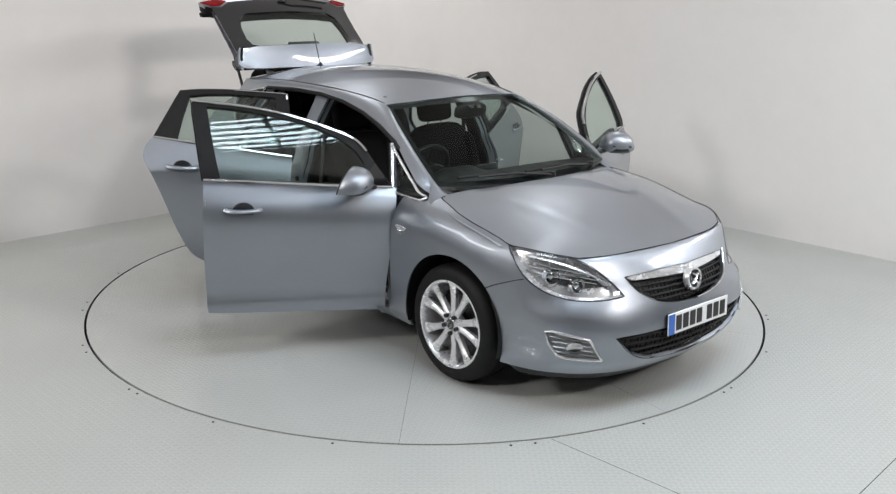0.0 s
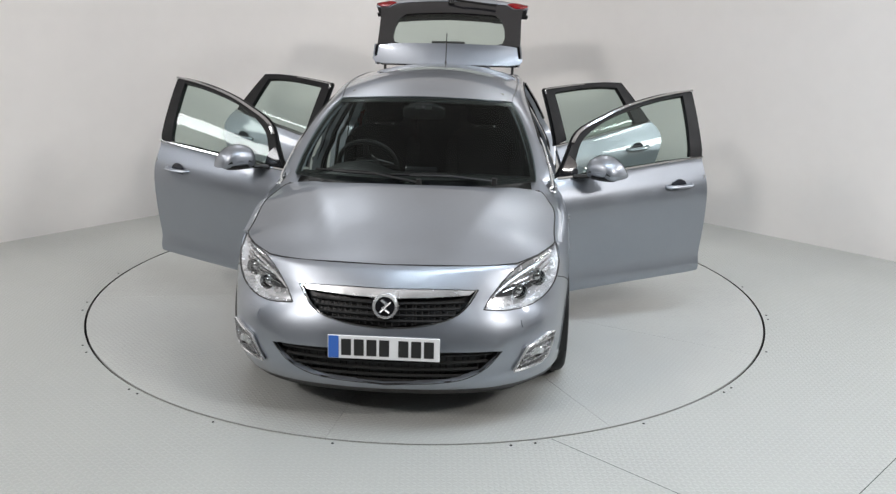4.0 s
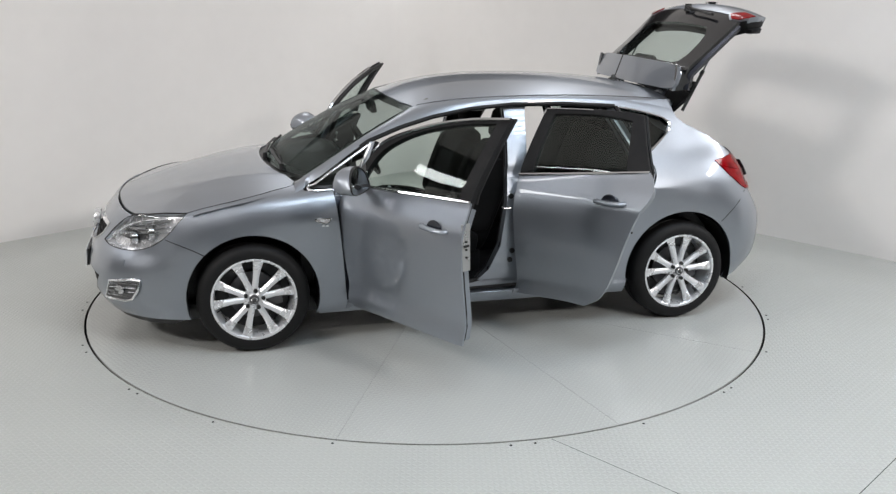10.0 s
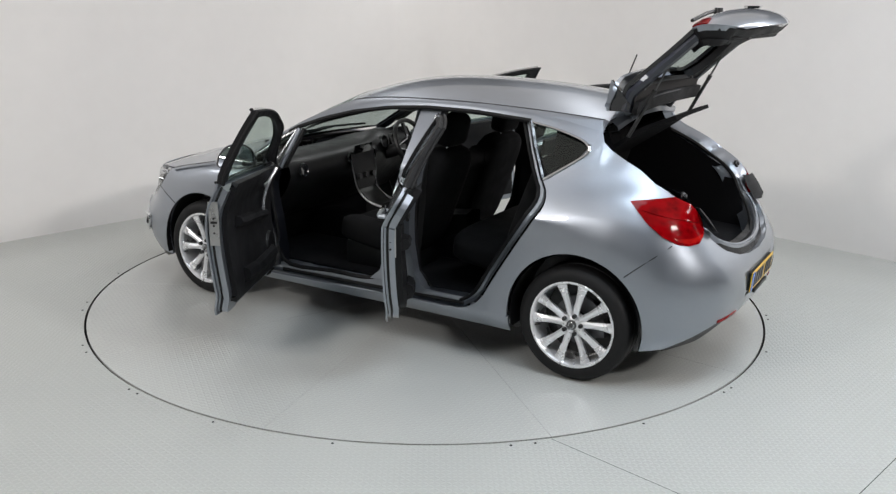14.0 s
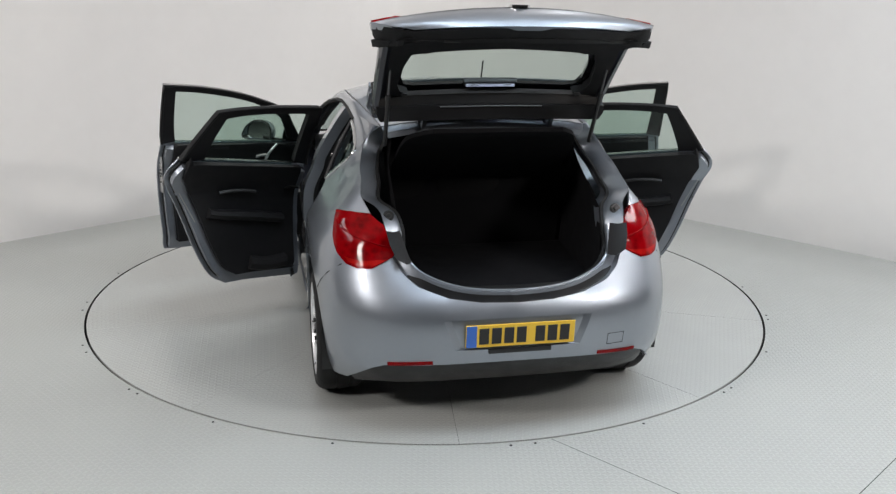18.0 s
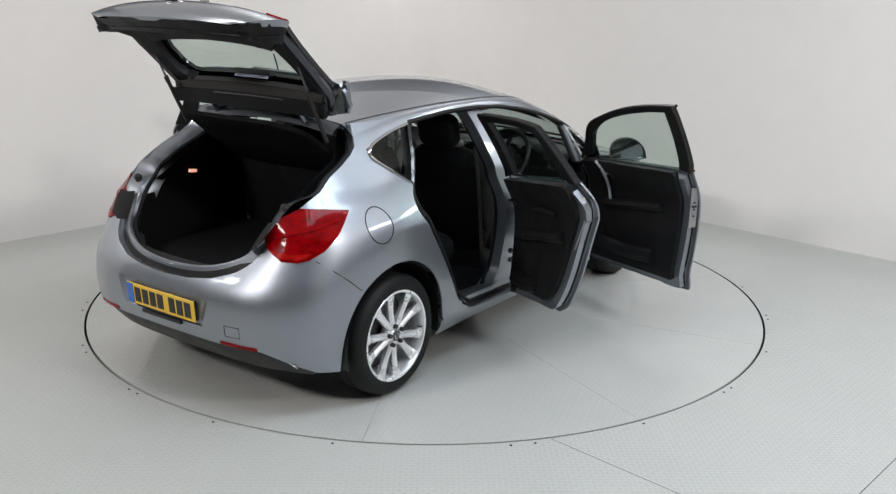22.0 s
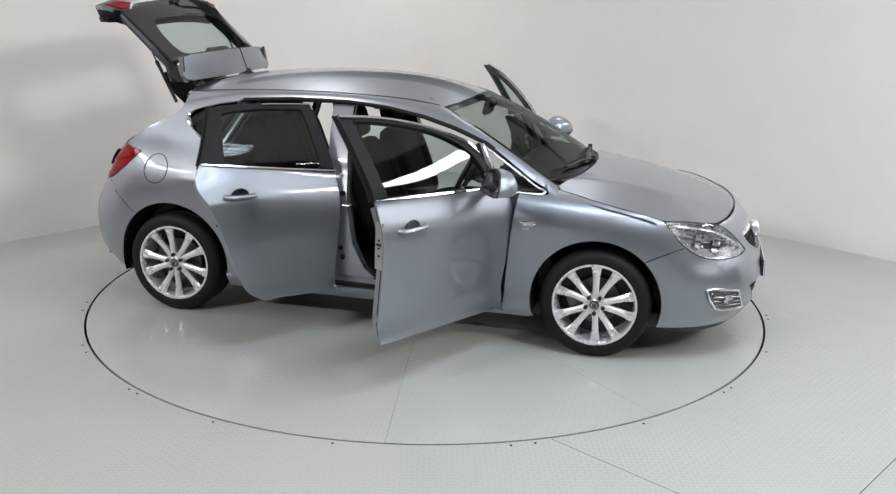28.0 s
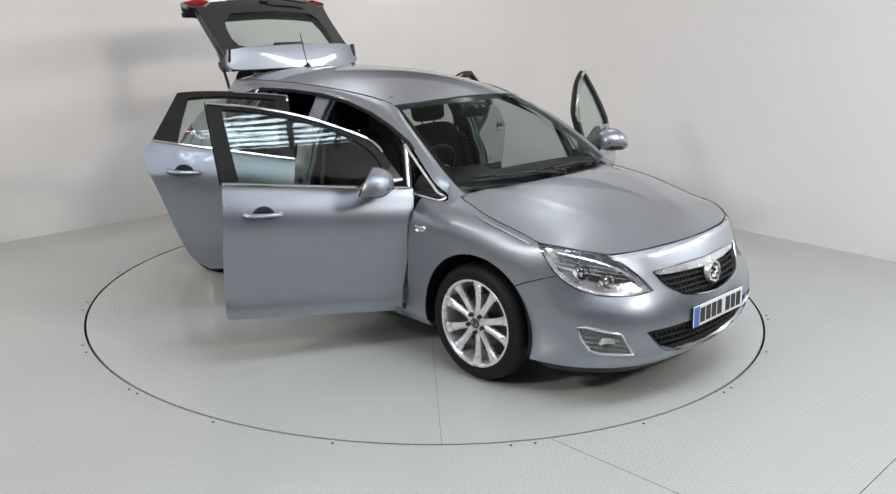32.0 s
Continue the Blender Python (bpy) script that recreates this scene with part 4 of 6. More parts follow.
def front_end(car):
    bonnet_line = [at(1.93, .58, .790), at(2.05, .44, .793), at(2.16, .22, .794), (0, .794)]
    arch_f = [(lx(FRONT_X + .375 * math.cos(radians(a))), .33 + .375 * math.sin(radians(a))) for a in np.linspace(-18, 45, 12)]
    half = [(0, .215), at(2.1, .3, .215), at(2.0, .6, .215), at(1.8, .8, .213)] + arch_f + [at(1.715, .80, .682)] + \
        [at(*p) for p in HL_LOW[::-1][2:]] + [at(*p) for p in HL_TOP[::-1][:-3]] + bonnet_line + \
        [(0, .708), at(2.1, .2, .708), at(2.06, .36, .702), at(2.035, .425, .698), at(2.07, .37, .625), at(2.10, .28, .578), at(2.15, .14, .55), (0, .542),
         (0, .435), at(2.15, .3, .436), at(2.10, .50, .430), at(2.09, .545, .424), at(2.12, .45, .33), at(2.15, .30, .272), (0, .25)]
    halves("front_bumper", half, 0, car, PAINT, 0.02)
    # underside lip
    halves("front_lip", [(0, .17), at(2.0, .6, .172), at(1.7, .83, .18), at(1.62, .85, .215), at(1.8, .8, .213), at(2.0, .6, .215), (0, .216)], 0, car, BLACK, 0.03, 0.012, "black lower bumper lip")
    # upper grille: recess, chrome wing bar, mesh and round badge
    up = [(0, .72), at(2.06, .38, .715), at(2.03, .435, .705), at(2.07, .38, .62), at(2.10, .28, .57), (0, .53)]
    halves("grille_recess", up, 0, car, BLACK, 0.01, 0.05)
    bar = [(0, .703), at(2.1, .2, .703), at(2.06, .36, .697), at(2.037, .418, .694), at(2.06, .385, .676), at(2.11, .2, .670), (0, .666)]
    halves("grille_bar", bar, 0, car, SATIN, 0.02, 0.004, "polished chrome grille bar", zl=steps(.5, .8, .012))
    for z0 in (.640, .615, .590, .566):
        w = .40 - (.645 - z0) * 1.25
        line = [skin(math.copysign(near(2.19 - .2 * y * y, abs(y)), y) if abs(y) > .01 else 0.0, z0, 0.024) for y in np.linspace(-w, w, 21)]
        part("grille_slat", tube(line, 0.0065, 5), GAP, car)
    for y in np.linspace(-.36, .36, 25):
        z1 = .648
        z0 = .545 + .25 * max(abs(y) - .1, 0) ** 1.3
        if z1 - z0 > .02:
            L = math.copysign(near(2.18, abs(y)), y)
            part("grille_rib", tube([skin(L, z0, .028), skin(L, z1, .028)], 0.004, 5), GAP, car)
    rim = [at(2.035, .425, .698), at(2.07, .37, .625), at(2.10, .28, .578), at(2.15, .14, .55), (0, .542)]
    line = [skin(*p, -0.001) for p in spline(rim, 4)]
    line += [Vector((p.x, -p.y, p.z)) for p in line[::-1][1:]]
    part("grille_rim", tube(line, 0.0055, 6), CHROME, car)
    c = skin(0, .638, -0.012)
    m = Matrix.Translation(c) @ pose(0, 0, 0, 0, 80, 0)
    badge = part("badge", lathe([(0.0, .004), (.046, .004), (.047, .012), (.056, .014), (.060, .006), (.060, -.02), (0, -.02)], 32, m), SATIN, car, "round chrome badge on the grille")
    part("badge_field", cyl(.045, .045, .006, m @ pose(0, 0, .004), 28), GLOSS_BLACK, badge)
    part("badge_emblem", tube([m @ Vector((-.030, -.018, .009)), m @ Vector((-.012, .010, .012)), m @ Vector((.004, -.010, .012)), m @ Vector((.028, .020, .009))], .012, 6, flat=.5), SATIN, badge)
    part("badge_emblem", tube([m @ Vector((.026, -.022, .009)), m @ Vector((.0, .004, .012)), m @ Vector((-.022, .026, .009))], .009, 6, flat=.5), SATIN, badge)
    # lower grille
    low = [(0, .45), at(2.09, .54, .44), at(2.085, .56, .42), at(2.11, .46, .32), at(2.15, .30, .26), (0, .238)]
    halves("lower_grille_recess", low, 0, car, BLACK, 0.01, 0.06)
    for z0, w in ((.412, .52), (.375, .49), (.338, .45), (.301, .38), (.268, .25)):
        line = [skin(math.copysign(near(2.19 - .2 * y * y, abs(y)), y) if abs(y) > .01 else 0.0, z0, 0.026) for y in np.linspace(-w, w, 21)]
        part("lower_grille_slat", tube(line, 0.008, 5), GAP, car)
    for y in np.linspace(-.48, .48, 27):
        L = math.copysign(near(2.19 - .2 * y * y, abs(y)), y) if abs(y) > .01 else 0.0
        z0 = .255 + .55 * max(abs(y) - .25, 0) ** 1.25 * 1.0
        if .43 - z0 > .03:
            part("lower_grille_rib", tube([skin(L, z0, .034), skin(L, .43, .034)], 0.0045, 5), GAP, car)
    rim = [at(2.09, .545, .424), at(2.12, .45, .33), at(2.15, .30, .272), (0, .25)]
    line = [skin(*p, 0.004) for p in spline(rim, 4)]
    line += [Vector((p.x, -p.y, p.z)) for p in line[::-1][1:]]
    part("lower_grille_rim", tube(line, 0.005, 6), BLACK, car)
    # registration plate
    plate = part("front_plate", box(0.012, 0.50, 0.10, pose(2.178, 0, .452, 0, -3, 0)), BLACK, car, "white registration plate with dark bars", smooth=False)
    plate_bars(plate, pose(2.188, 0, .452, 0, -3, 0), 0.52, WHITE_PLATE)
    for side in (1, -1):
        # headlamp: clear cover over a bright bowl with two round units
        hl = spline([at(*p) for p in HL_LOW], 3) + spline([at(*p) for p in HL_TOP], 3)
        lens = part("headlamp", sheet(hl, flank(side, 0.0), FL, ZC, 0.004, side < 0), LAMP_GLASS, car, "clear swept-back headlamp with chrome bowls")
        lens.visible_shadow = False
        part("headlamp_bowl", sheet(hl, flank(side, 0.055), FL, ZC, 0.004, side < 0), REFLECTOR, lens)
        b = loft([[flank(side, .004)(*p) for p in hl + hl[:1]], [flank(side, .056)(*p) for p in hl + hl[:1]]])
        part("headlamp_wall", b, REFLECTOR, lens)
        inner = shrink(hl, .045)
        part("headlamp_mask", sheet([p for p in inner if p[1] < .70], flank(side, 0.050), FL, ZC, 0.004, side < 0), LAMP_DARK, lens)
        for k in (.3, .5, .7):
            vane = [flank(side, .042)(near(2.0 - .38 * f, .50 + .30 * f), .63 + .06 * f + .13 * k * (.6 + .4 * f)) for f in (.12, .35, .6, .85)]
            part("reflector_vane", tube(spline([tuple(p) for p in vane], 3), .006, 5, flat=.6), CHROME, lens)
        for (x, y, z), r in (((1.90, .64, .655), .036), ((1.80, .725, .70), .040)):
            L = near(x, y)
            c = flank(side, .045)(L, z)
            q = (Vector((1, side * .25, .0))).to_track_quat("Z", "Y").to_matrix().to_4x4()
            m = Matrix.Translation(c) @ q
            part("lamp_unit", lathe([(r * .55, -.012), (r * .8, .002), (r, .020), (r * 1.06, .020), (r * 1.06, -.01)], 24, m), CHROME, lens)
            b = bmesh.new()
            bmesh.ops.create_uvsphere(b, u_segments=16, v_segments=10, radius=r * .6, matrix=m @ Matrix.Diagonal((1, 1, .6, 1)))
            part("lamp_bulb", b, CHROME, lens)
        br = [flank(side, .03)(*p) for p in spline([at(2.0, .50, .66), at(1.93, .60, .72), at(1.82, .70, .765), at(1.68, .785, .79)], 5)]
        part("lamp_brow", tube(br, .014, 6, flat=.5), REFLECTOR, lens)
        edge = [flank(side, .002)(*p) for p in hl + hl[:1]]
        part("headlamp_seal", tube(edge, .004, 5), BLACK, lens)
        # fog lamp in a chrome triangle
        fg = spline([at(2.04, .585, .312), at(1.97, .68, .318), at(1.90, .745, .335), at(1.845, .785, .448), at(1.92, .725, .445), at(2.005, .645, .425)], 2)
        fog = part("fog_lamp", sheet(fg, flank(side, -.016), FL, steps(.2, .5, .02), 0.003, side < 0), LAMP_GLASS, car, "fog lamp in a slanting chrome surround")
        fog.visible_shadow = False
        part("fog_bowl", sheet(fg, flank(side, -.0035), FL, steps(.2, .5, .02), 0.003, side < 0), LAMP_DARK, fog)
        part("fog_wall", loft([[flank(side, -.016)(*p) for p in fg + fg[:1]], [flank(side, .004)(*p) for p in fg + fg[:1]]]), SATIN, fog)
        for k in (.335, .36, .385, .41):
            part("fog_vane", tube([flank(side, -.008)(near(2.035 - .6 * (k - .33), .62), k), flank(side, -.008)(near(1.885 - .3 * (k - .33), .755), k + .016)], .008, 6, flat=.6), LAMP_DARK, fog)
        part("fog_surround", tube([flank(side, -.014)(*p) for p in fg + fg[:1]], .007, 6), SATIN, fog)
        c = flank(side, -.006)(near(1.96, .69), .382)
        part("fog_unit", lathe([(.0, .004), (.018, .005), (.030, .009), (.034, .004)], 20, Matrix.Translation(c) @ (Vector((1, side * .7, 0))).to_track_quat("Z", "Y").to_matrix().to_4x4() @ Matrix.Diagonal((1.3, .8, 1, 1))), CHROME, fog)
        # washer cover and towing eye cover
        b = sheet([at(1.99, .62, .52), at(1.93, .69, .52), at(1.93, .69, .552), at(1.99, .62, .552)], flank(side, -.0035), FL, ZC, .004, side < 0)
        part("washer_cover", b, PAINT, car)
    # two wipers parked along the foot of the windscreen
    for u0, u1 in ((.66, -.02), (.06, -.66)):
        a, mid, e = screen(u0, .985) + Vector((.02, 0, .012)), screen(u0 * .5 + u1 * .5, .93) + Vector((.03, 0, .02)), screen(u1, .925) + Vector((.02, 0, .014))
        wiper = part("wiper_arm", tube([a, mid, e], .010, 6, flat=.6), BLACK, car)
        part("wiper_blade", tube([screen(u0 - .12, .955) + Vector((.012, 0, .006)), screen((u0 + u1) / 2 - .1, .905) + Vector((.014, 0, .012)), screen(u1 - .16, .915) + Vector((.012, 0, .008))], .008, 6), RUBBER, wiper)
        part("wiper_pivot", cyl(.018, .014, .04, Matrix.Translation(a), 12), BLACK, wiper)


def rear_end(car):
    arch_r = [(lx(REAR_X + .385 * math.cos(radians(a))), .335 + .385 * math.sin(radians(a))) for a in np.linspace(132, 196, 12)]
    low = [at(-1.95, .83, .245), at(-2.05, .765, .30), at(-2.12, .68, .36), at(-2.155, .62, .385), (LT, .392)]
    lamp_low = [at(-2.075, .59, .865), at(-2.05, .67, .817), at(-2.0, .73, .812), at(-1.95, .76, .822)]
    half = [(lx(-1.79), .70), (lx(-1.715), .64)] + arch_r + low + [(LT, .462), at(-2.22, .285, .462), at(-2.205, .352, .606), (LT, .612), (LT, .676), at(-2.225, .18, .681), at(-2.215, .33, .70), at(-2.19, .455, .742), at(-2.15, .525, .79)] + lamp_low
    halves("rear_bumper", half, LT, car, PAINT, 0.02, lines=RLN)
    halves("rear_valance", [at(-1.95, .83, .247), at(-2.05, .765, .302), at(-2.12, .68, .362), at(-2.155, .62, .387), (LT, .394), (LT, .25), at(-2.1, .7, .25), at(-1.95, .83, .22)],
           LT, car, BLACK, 0.02, 0.022, "black lower bumper skirt", lines=RLN)
    # plate recess and plate
    rec = part("rear_plate", box(0.012, 0.50, 0.10, pose(-2.212, -.005, .532, 0, -4, 0)), BLACK, car, "yellow registration plate with dark bars", smooth=False)
    plate_bars(rec, pose(-2.227, -.005, .532, 0, 4, 180), 0.52, YELLOW_PLATE)
    wall = [(LT, .462), at(-2.22, .285, .462), at(-2.205, .352, .606), (LT, .612)]
    halves("plate_recess", [(LT, .44), at(-2.21, .32, .44), at(-2.19, .40, .63), (LT, .632)], LT, car, PAINT, 0.006, 0.012, lines=RLN)
    ring = []
    for a, c in zip(wall, wall[1:]):
        ring += [(a[0] + (c[0] - a[0]) * f, a[1] + (c[1] - a[1]) * f) for f in (0, .25, .5, .75)]
    ring.append(wall[-1])
    for sgn in (0, 1):
        side_ring = [(2 * LT - L, z) for L, z in ring] if sgn else ring
        part("recess_wall", loft([[skin(L, z, 0) for L, z in side_ring], [skin(LT + (L - LT) * .90, .535 + (z - .535) * .94, .012) for L, z in side_ring]]), PAINT, car)
    tow = [at(-2.19, .445, .443), at(-2.16, .515, .443), at(-2.16, .515, .498), at(-2.19, .445, .498)]
    part("tow_eye_cover", tube([flank(-1, -.001)(*p) for p in tow + tow[:1]], .0018, 5), SHADE_PAINT, car)
    part("plate_tray", box(0.02, 0.30, 0.02, pose(-2.222, -.005, .454), .004), BLACK, rec)
    for s in (1, -1):
        b = sheet([at(-2.20, .40, .392), at(-2.13, .60, .386), at(-2.13, .60, .402), at(-2.20, .40, .408)], flank(s, -.004), RLN, steps(.3, .5, .02), .006, s < 0)
        part("bumper_reflector", b, RED_LENS, car, "narrow red reflector in the bumper")
        # tail lamp on the body
        tl = [at(-1.69, .80, 1.02), at(-1.82, .76, 1.035), at(-1.91, .70, 1.04), at(-2.0, .62, 1.0), at(-2.085, .555, .90), at(-2.075, .59, .865), at(-2.05, .67, .817), at(-2.0, .73, .812), at(-1.95, .76, .822), at(-1.885, .80, .857), at(-1.80, .80, .922)]
        lamp = part("tail_lamp", sheet(tl, flank(s, -.006), RLN, ZC, .03, s < 0), RED_LENS, car, "red wraparound tail lamp")
        strip = [at(-2.07, .60, .858), at(-2.045, .67, .826), at(-2.0, .73, .822), at(-1.955, .755, .832), at(-1.93, .765, .852), at(-2.0, .715, .845), at(-2.045, .66, .852)]
        part("lamp_facet", sheet(strip, flank(s, -.009), RLN, ZC, .003, s < 0), mat_red_bright, lamp)
        rib = [flank(s, -.007)(*p) for p in spline([at(-1.75, .785, .985), at(-1.86, .745, .955), at(-1.97, .68, .93), at(-2.07, .59, .905)], 4)]
        part("lamp_rib", tube(rib, .004, 5), RED_LENS, lamp)
        # boot aperture: silver flange, rubber seal, dark strip beside the lamp
        lip = [tuple(skin(*p)) for p in (at(-2.075, .59, .865), at(-2.15, .525, .79), at(-2.19, .455, .742), at(-2.215, .33, .70), at(-2.225, .18, .681), (LT, .676))]
        outer = spline([tuple(skin(*p)) for p in HATCH_EDGE[::-1]] + lip, 4)
        rows, seal, gutter = [[], [], [], [], []], [], [[], [], []]
        for x, y, z in outer:
            rows[0].append((x, s * y, z))
            up = min(max((z - .80) / .2, 0), 1)
            low = 1 - up
            rows[1].append((x + .010 + .020 * low, s * (y - .014), z + .004 - .014 * low - .008 * up))
            rows[2].append((x + .026 + .012 * low, s * (y - .034 - .026 * up), z + .012 + .026 * low - .024 * up))
            rows[3].append((x + .050 + .012 * low, s * (y - .038 - .052 * up), z + .004 + .036 * low - .038 * up))
            rows[4].append((x + .13, s * (y - .044 - .054 * up), z - .05 + .01 * up))
            seal.append((x + .050 + .030 * low, s * (y - .048 - .042 * up), z + .004 + .016 * low - .038 * up))
            # black strip along the sill step: shade on the silver paint, put into colour
            if z < .80:
                k = max(0.0, min(1.0, (.80 - z) / .05))
                for step, f in enumerate((-.1, .35, .72)):
                    a, c = rows[1][-1], rows[2][-1]
                    gutter[step].append(tuple(a[n] + (c[n] - a[n]) * f * k - (.004, 0, 0)[n] for n in range(3)))
        b = loft(rows)
        bmesh.ops.recalc_face_normals(b, faces=b.faces)
        part("boot_flange", b, PAINT, car)
        part("boot_seal", tube(seal, .012, 6), RUBBER, car)
        part("sill_shade", loft(gutter), BLACK, car)
        bead = [((a[0] + c[0]) / 2, (a[1] + c[1]) / 2, (a[2] + c[2]) / 2 + .002) for a, c in zip(rows[2], rows[3]) if a[2] < .98]
        part("sill_edge", tube(bead, .008, 8), PAINT, car)
        b = loft([[(-1.995, s * .585, .982), (-2.04, s * .575, .93), (-2.083, s * .552, .872)], [(-1.99, s * .545, .975), (-2.04, s * .525, .915), (-2.085, s * .505, .845)],
                  [(-1.955, s * .515, .972), (-2.0, s * .495, .905), (-2.05, s * .475, .84)]])
        orient(b, s)
        part("lamp_cover", b, TRIM, car)
        bump = Matrix.Translation((-1.905, s * .560, 1.030)) @ pose(0, 0, 0, 0, -70, 0)
        part("rubber_buffer", lathe([(0, .012), (.010, .012), (.012, .004), (.022, .004), (.026, 0), (.026, -.01)], 20, bump), BLACK, car)
    # roof end panel over the aperture
    b = loft([[(-1.47, y, roof_z(-1.47, y) - .004) for y in np.linspace(-.53, .53, 15)], [(-1.50, y, roof_z(-1.47, y) - .03) for y in np.linspace(-.52, .52, 15)],
              [(-1.50, y, roof_z(-1.47, y) - .06) for y in np.linspace(-.5, .5, 15)], [(-1.40, y, roof_z(-1.47, y) - .08) for y in np.linspace(-.5, .5, 15)]])
    part("roof_end", b, PAINT, car)
    # load area
    part("boot_floor", box(.98, 1.12, .02, pose(-1.66, 0, .66)), CARPET, car)
    part("boot_back", box(.03, 1.06, .55, pose(-1.16, 0, .92, 0, -12, 0)), CARPET, car)
    for s in (1, -1):
        b = loft([[(-1.15, s * .54, .65), (-1.15, s * .57, 1.05), (-1.15, s * .50, 1.38)], [(-1.5, s * .50, .65), (-1.5, s * .52, 1.05), (-1.42, s * .47, 1.34)], [(-1.80, s * .48, .65), (-1.70, s * .515, 1.07), (-1.50, s * .50, 1.20)], [(-2.03, s * .44, .66), (-1.95, s * .475, .88), (-1.86, s * .51, 1.0)]])
        part("boot_side_trim", b, CARPET, car)
    part("load_lip_trim", loft([[(-2.115 + .25 * y * y, y, .714 + .10 * max(abs(y) - .25, 0)) for y in np.linspace(-.38, .38, 15)], [(-2.08 + .25 * y * y, y, .722 + .1 * max(abs(y) - .25, 0)) for y in np.linspace(-.38, .38, 15)], [(-2.04, y, .66) for y in np.linspace(-.38, .38, 15)]]), BLACK, car)
    # parcel shelf, lifted with the hatch
    sh = spline([(-1.22, 1.08), (-1.45, 1.235), (-1.61, 1.35), (-1.75, 1.41)], 4)
    b = loft([[(x, y * (1.0 - .30 * (i / (len(sh) - 1)) ** 4), z + .02 * (y / .5) ** 2 * 0) for y in np.linspace(-.46, .46, 9)] for i, (x, z) in enumerate(sh)])
    b.normal_update()
    thicken(b, .022)
    part("parcel_shelf", b, CARPET, car, "black parcel shelf tilted up")
    part("boot_lamp", box(.05, .014, .018, pose(-1.58, .497, 1.03, 0, 8, 0), .003), BOOT_GLOW, car, "small lit boot lamp")


mat_red_bright = lens_mat("red_inner_lens", (0.26, 0.005, 0.004), 0.12)

# ---------- the raised hatch ----------
H_SPOILER = [(-1.405, 1.452), (-1.415, 1.490), (-1.425, 1.535), (-1.432, 1.577), (-1.436, 1.620)]
H_PROF = [(-1.470, 1.425), (-1.472, 1.465), (-1.475, 1.510), (-1.480, 1.557), (-1.500, 1.607), (-1.600, 1.70), (-1.715, 1.81), (-1.80, 1.892), (-1.865, 1.943), (-1.955, 1.975), (-2.07, 1.973), (-2.16, 1.945), (-2.205, 1.905)]


def hatch_pt(y, v, off=0.0, prof=None):
    """A point of the hatch: y across, v along its profile from the hinge to the lip."""
    prof = prof or H_PROF
    tx, tz = [(i, p[0]) for i, p in enumerate(prof)], [(i, p[1]) for i, p in enumerate(prof)]
    x, z, e, top = soft(v, tx), soft(v, tz), 0.05, len(prof) - 1
    dx, dz = soft(min(v + e, top), tx) - soft(max(v - e, 0), tx), soft(min(v + e, top), tz) - soft(max(v - e, 0), tz)
    n = math.hypot(dx, dz) or 1
    nx, nz = dz / n, -dx / n
    k = soft(v, [(0, .10), (3, .16), (6, .20), (8, .22), (10, .30), (12, .38)]) * y * y
    k2 = soft(v, [(0, .0), (3, .0), (6, .04), (8, .10), (10, .16), (12, .16)]) * abs(y) ** 2.5
    return Vector((x - nx * off - k * soft(v, [(0, 1), (6, .9), (9, .1), (12, -1.0)]), y, z - nz * off - k * soft(v, [(0, 0), (6, .25), (9, .5), (12, .2)]) - k2 * .3))


def hatch_sheet(poly, off, thick, prof=None):
    b = sheet(poly, lambda y, v: hatch_pt(y, v, off, prof), steps(-.7, .7, .06), steps(0, 12, .5), 0)
    b.normal_update()
    # outer side faces the front or the sky
    s = sum((f.normal.x + f.normal.z) * f.calc_area() for f in b.faces)
    if s < 0:
        bmesh.ops.reverse_faces(b, faces=b.faces[:])
    b.normal_update()
    if thick:
        thicken(b, thick)
    return b


def both(half):
    return half + [(-y, v) for y, v in half[::-1]]


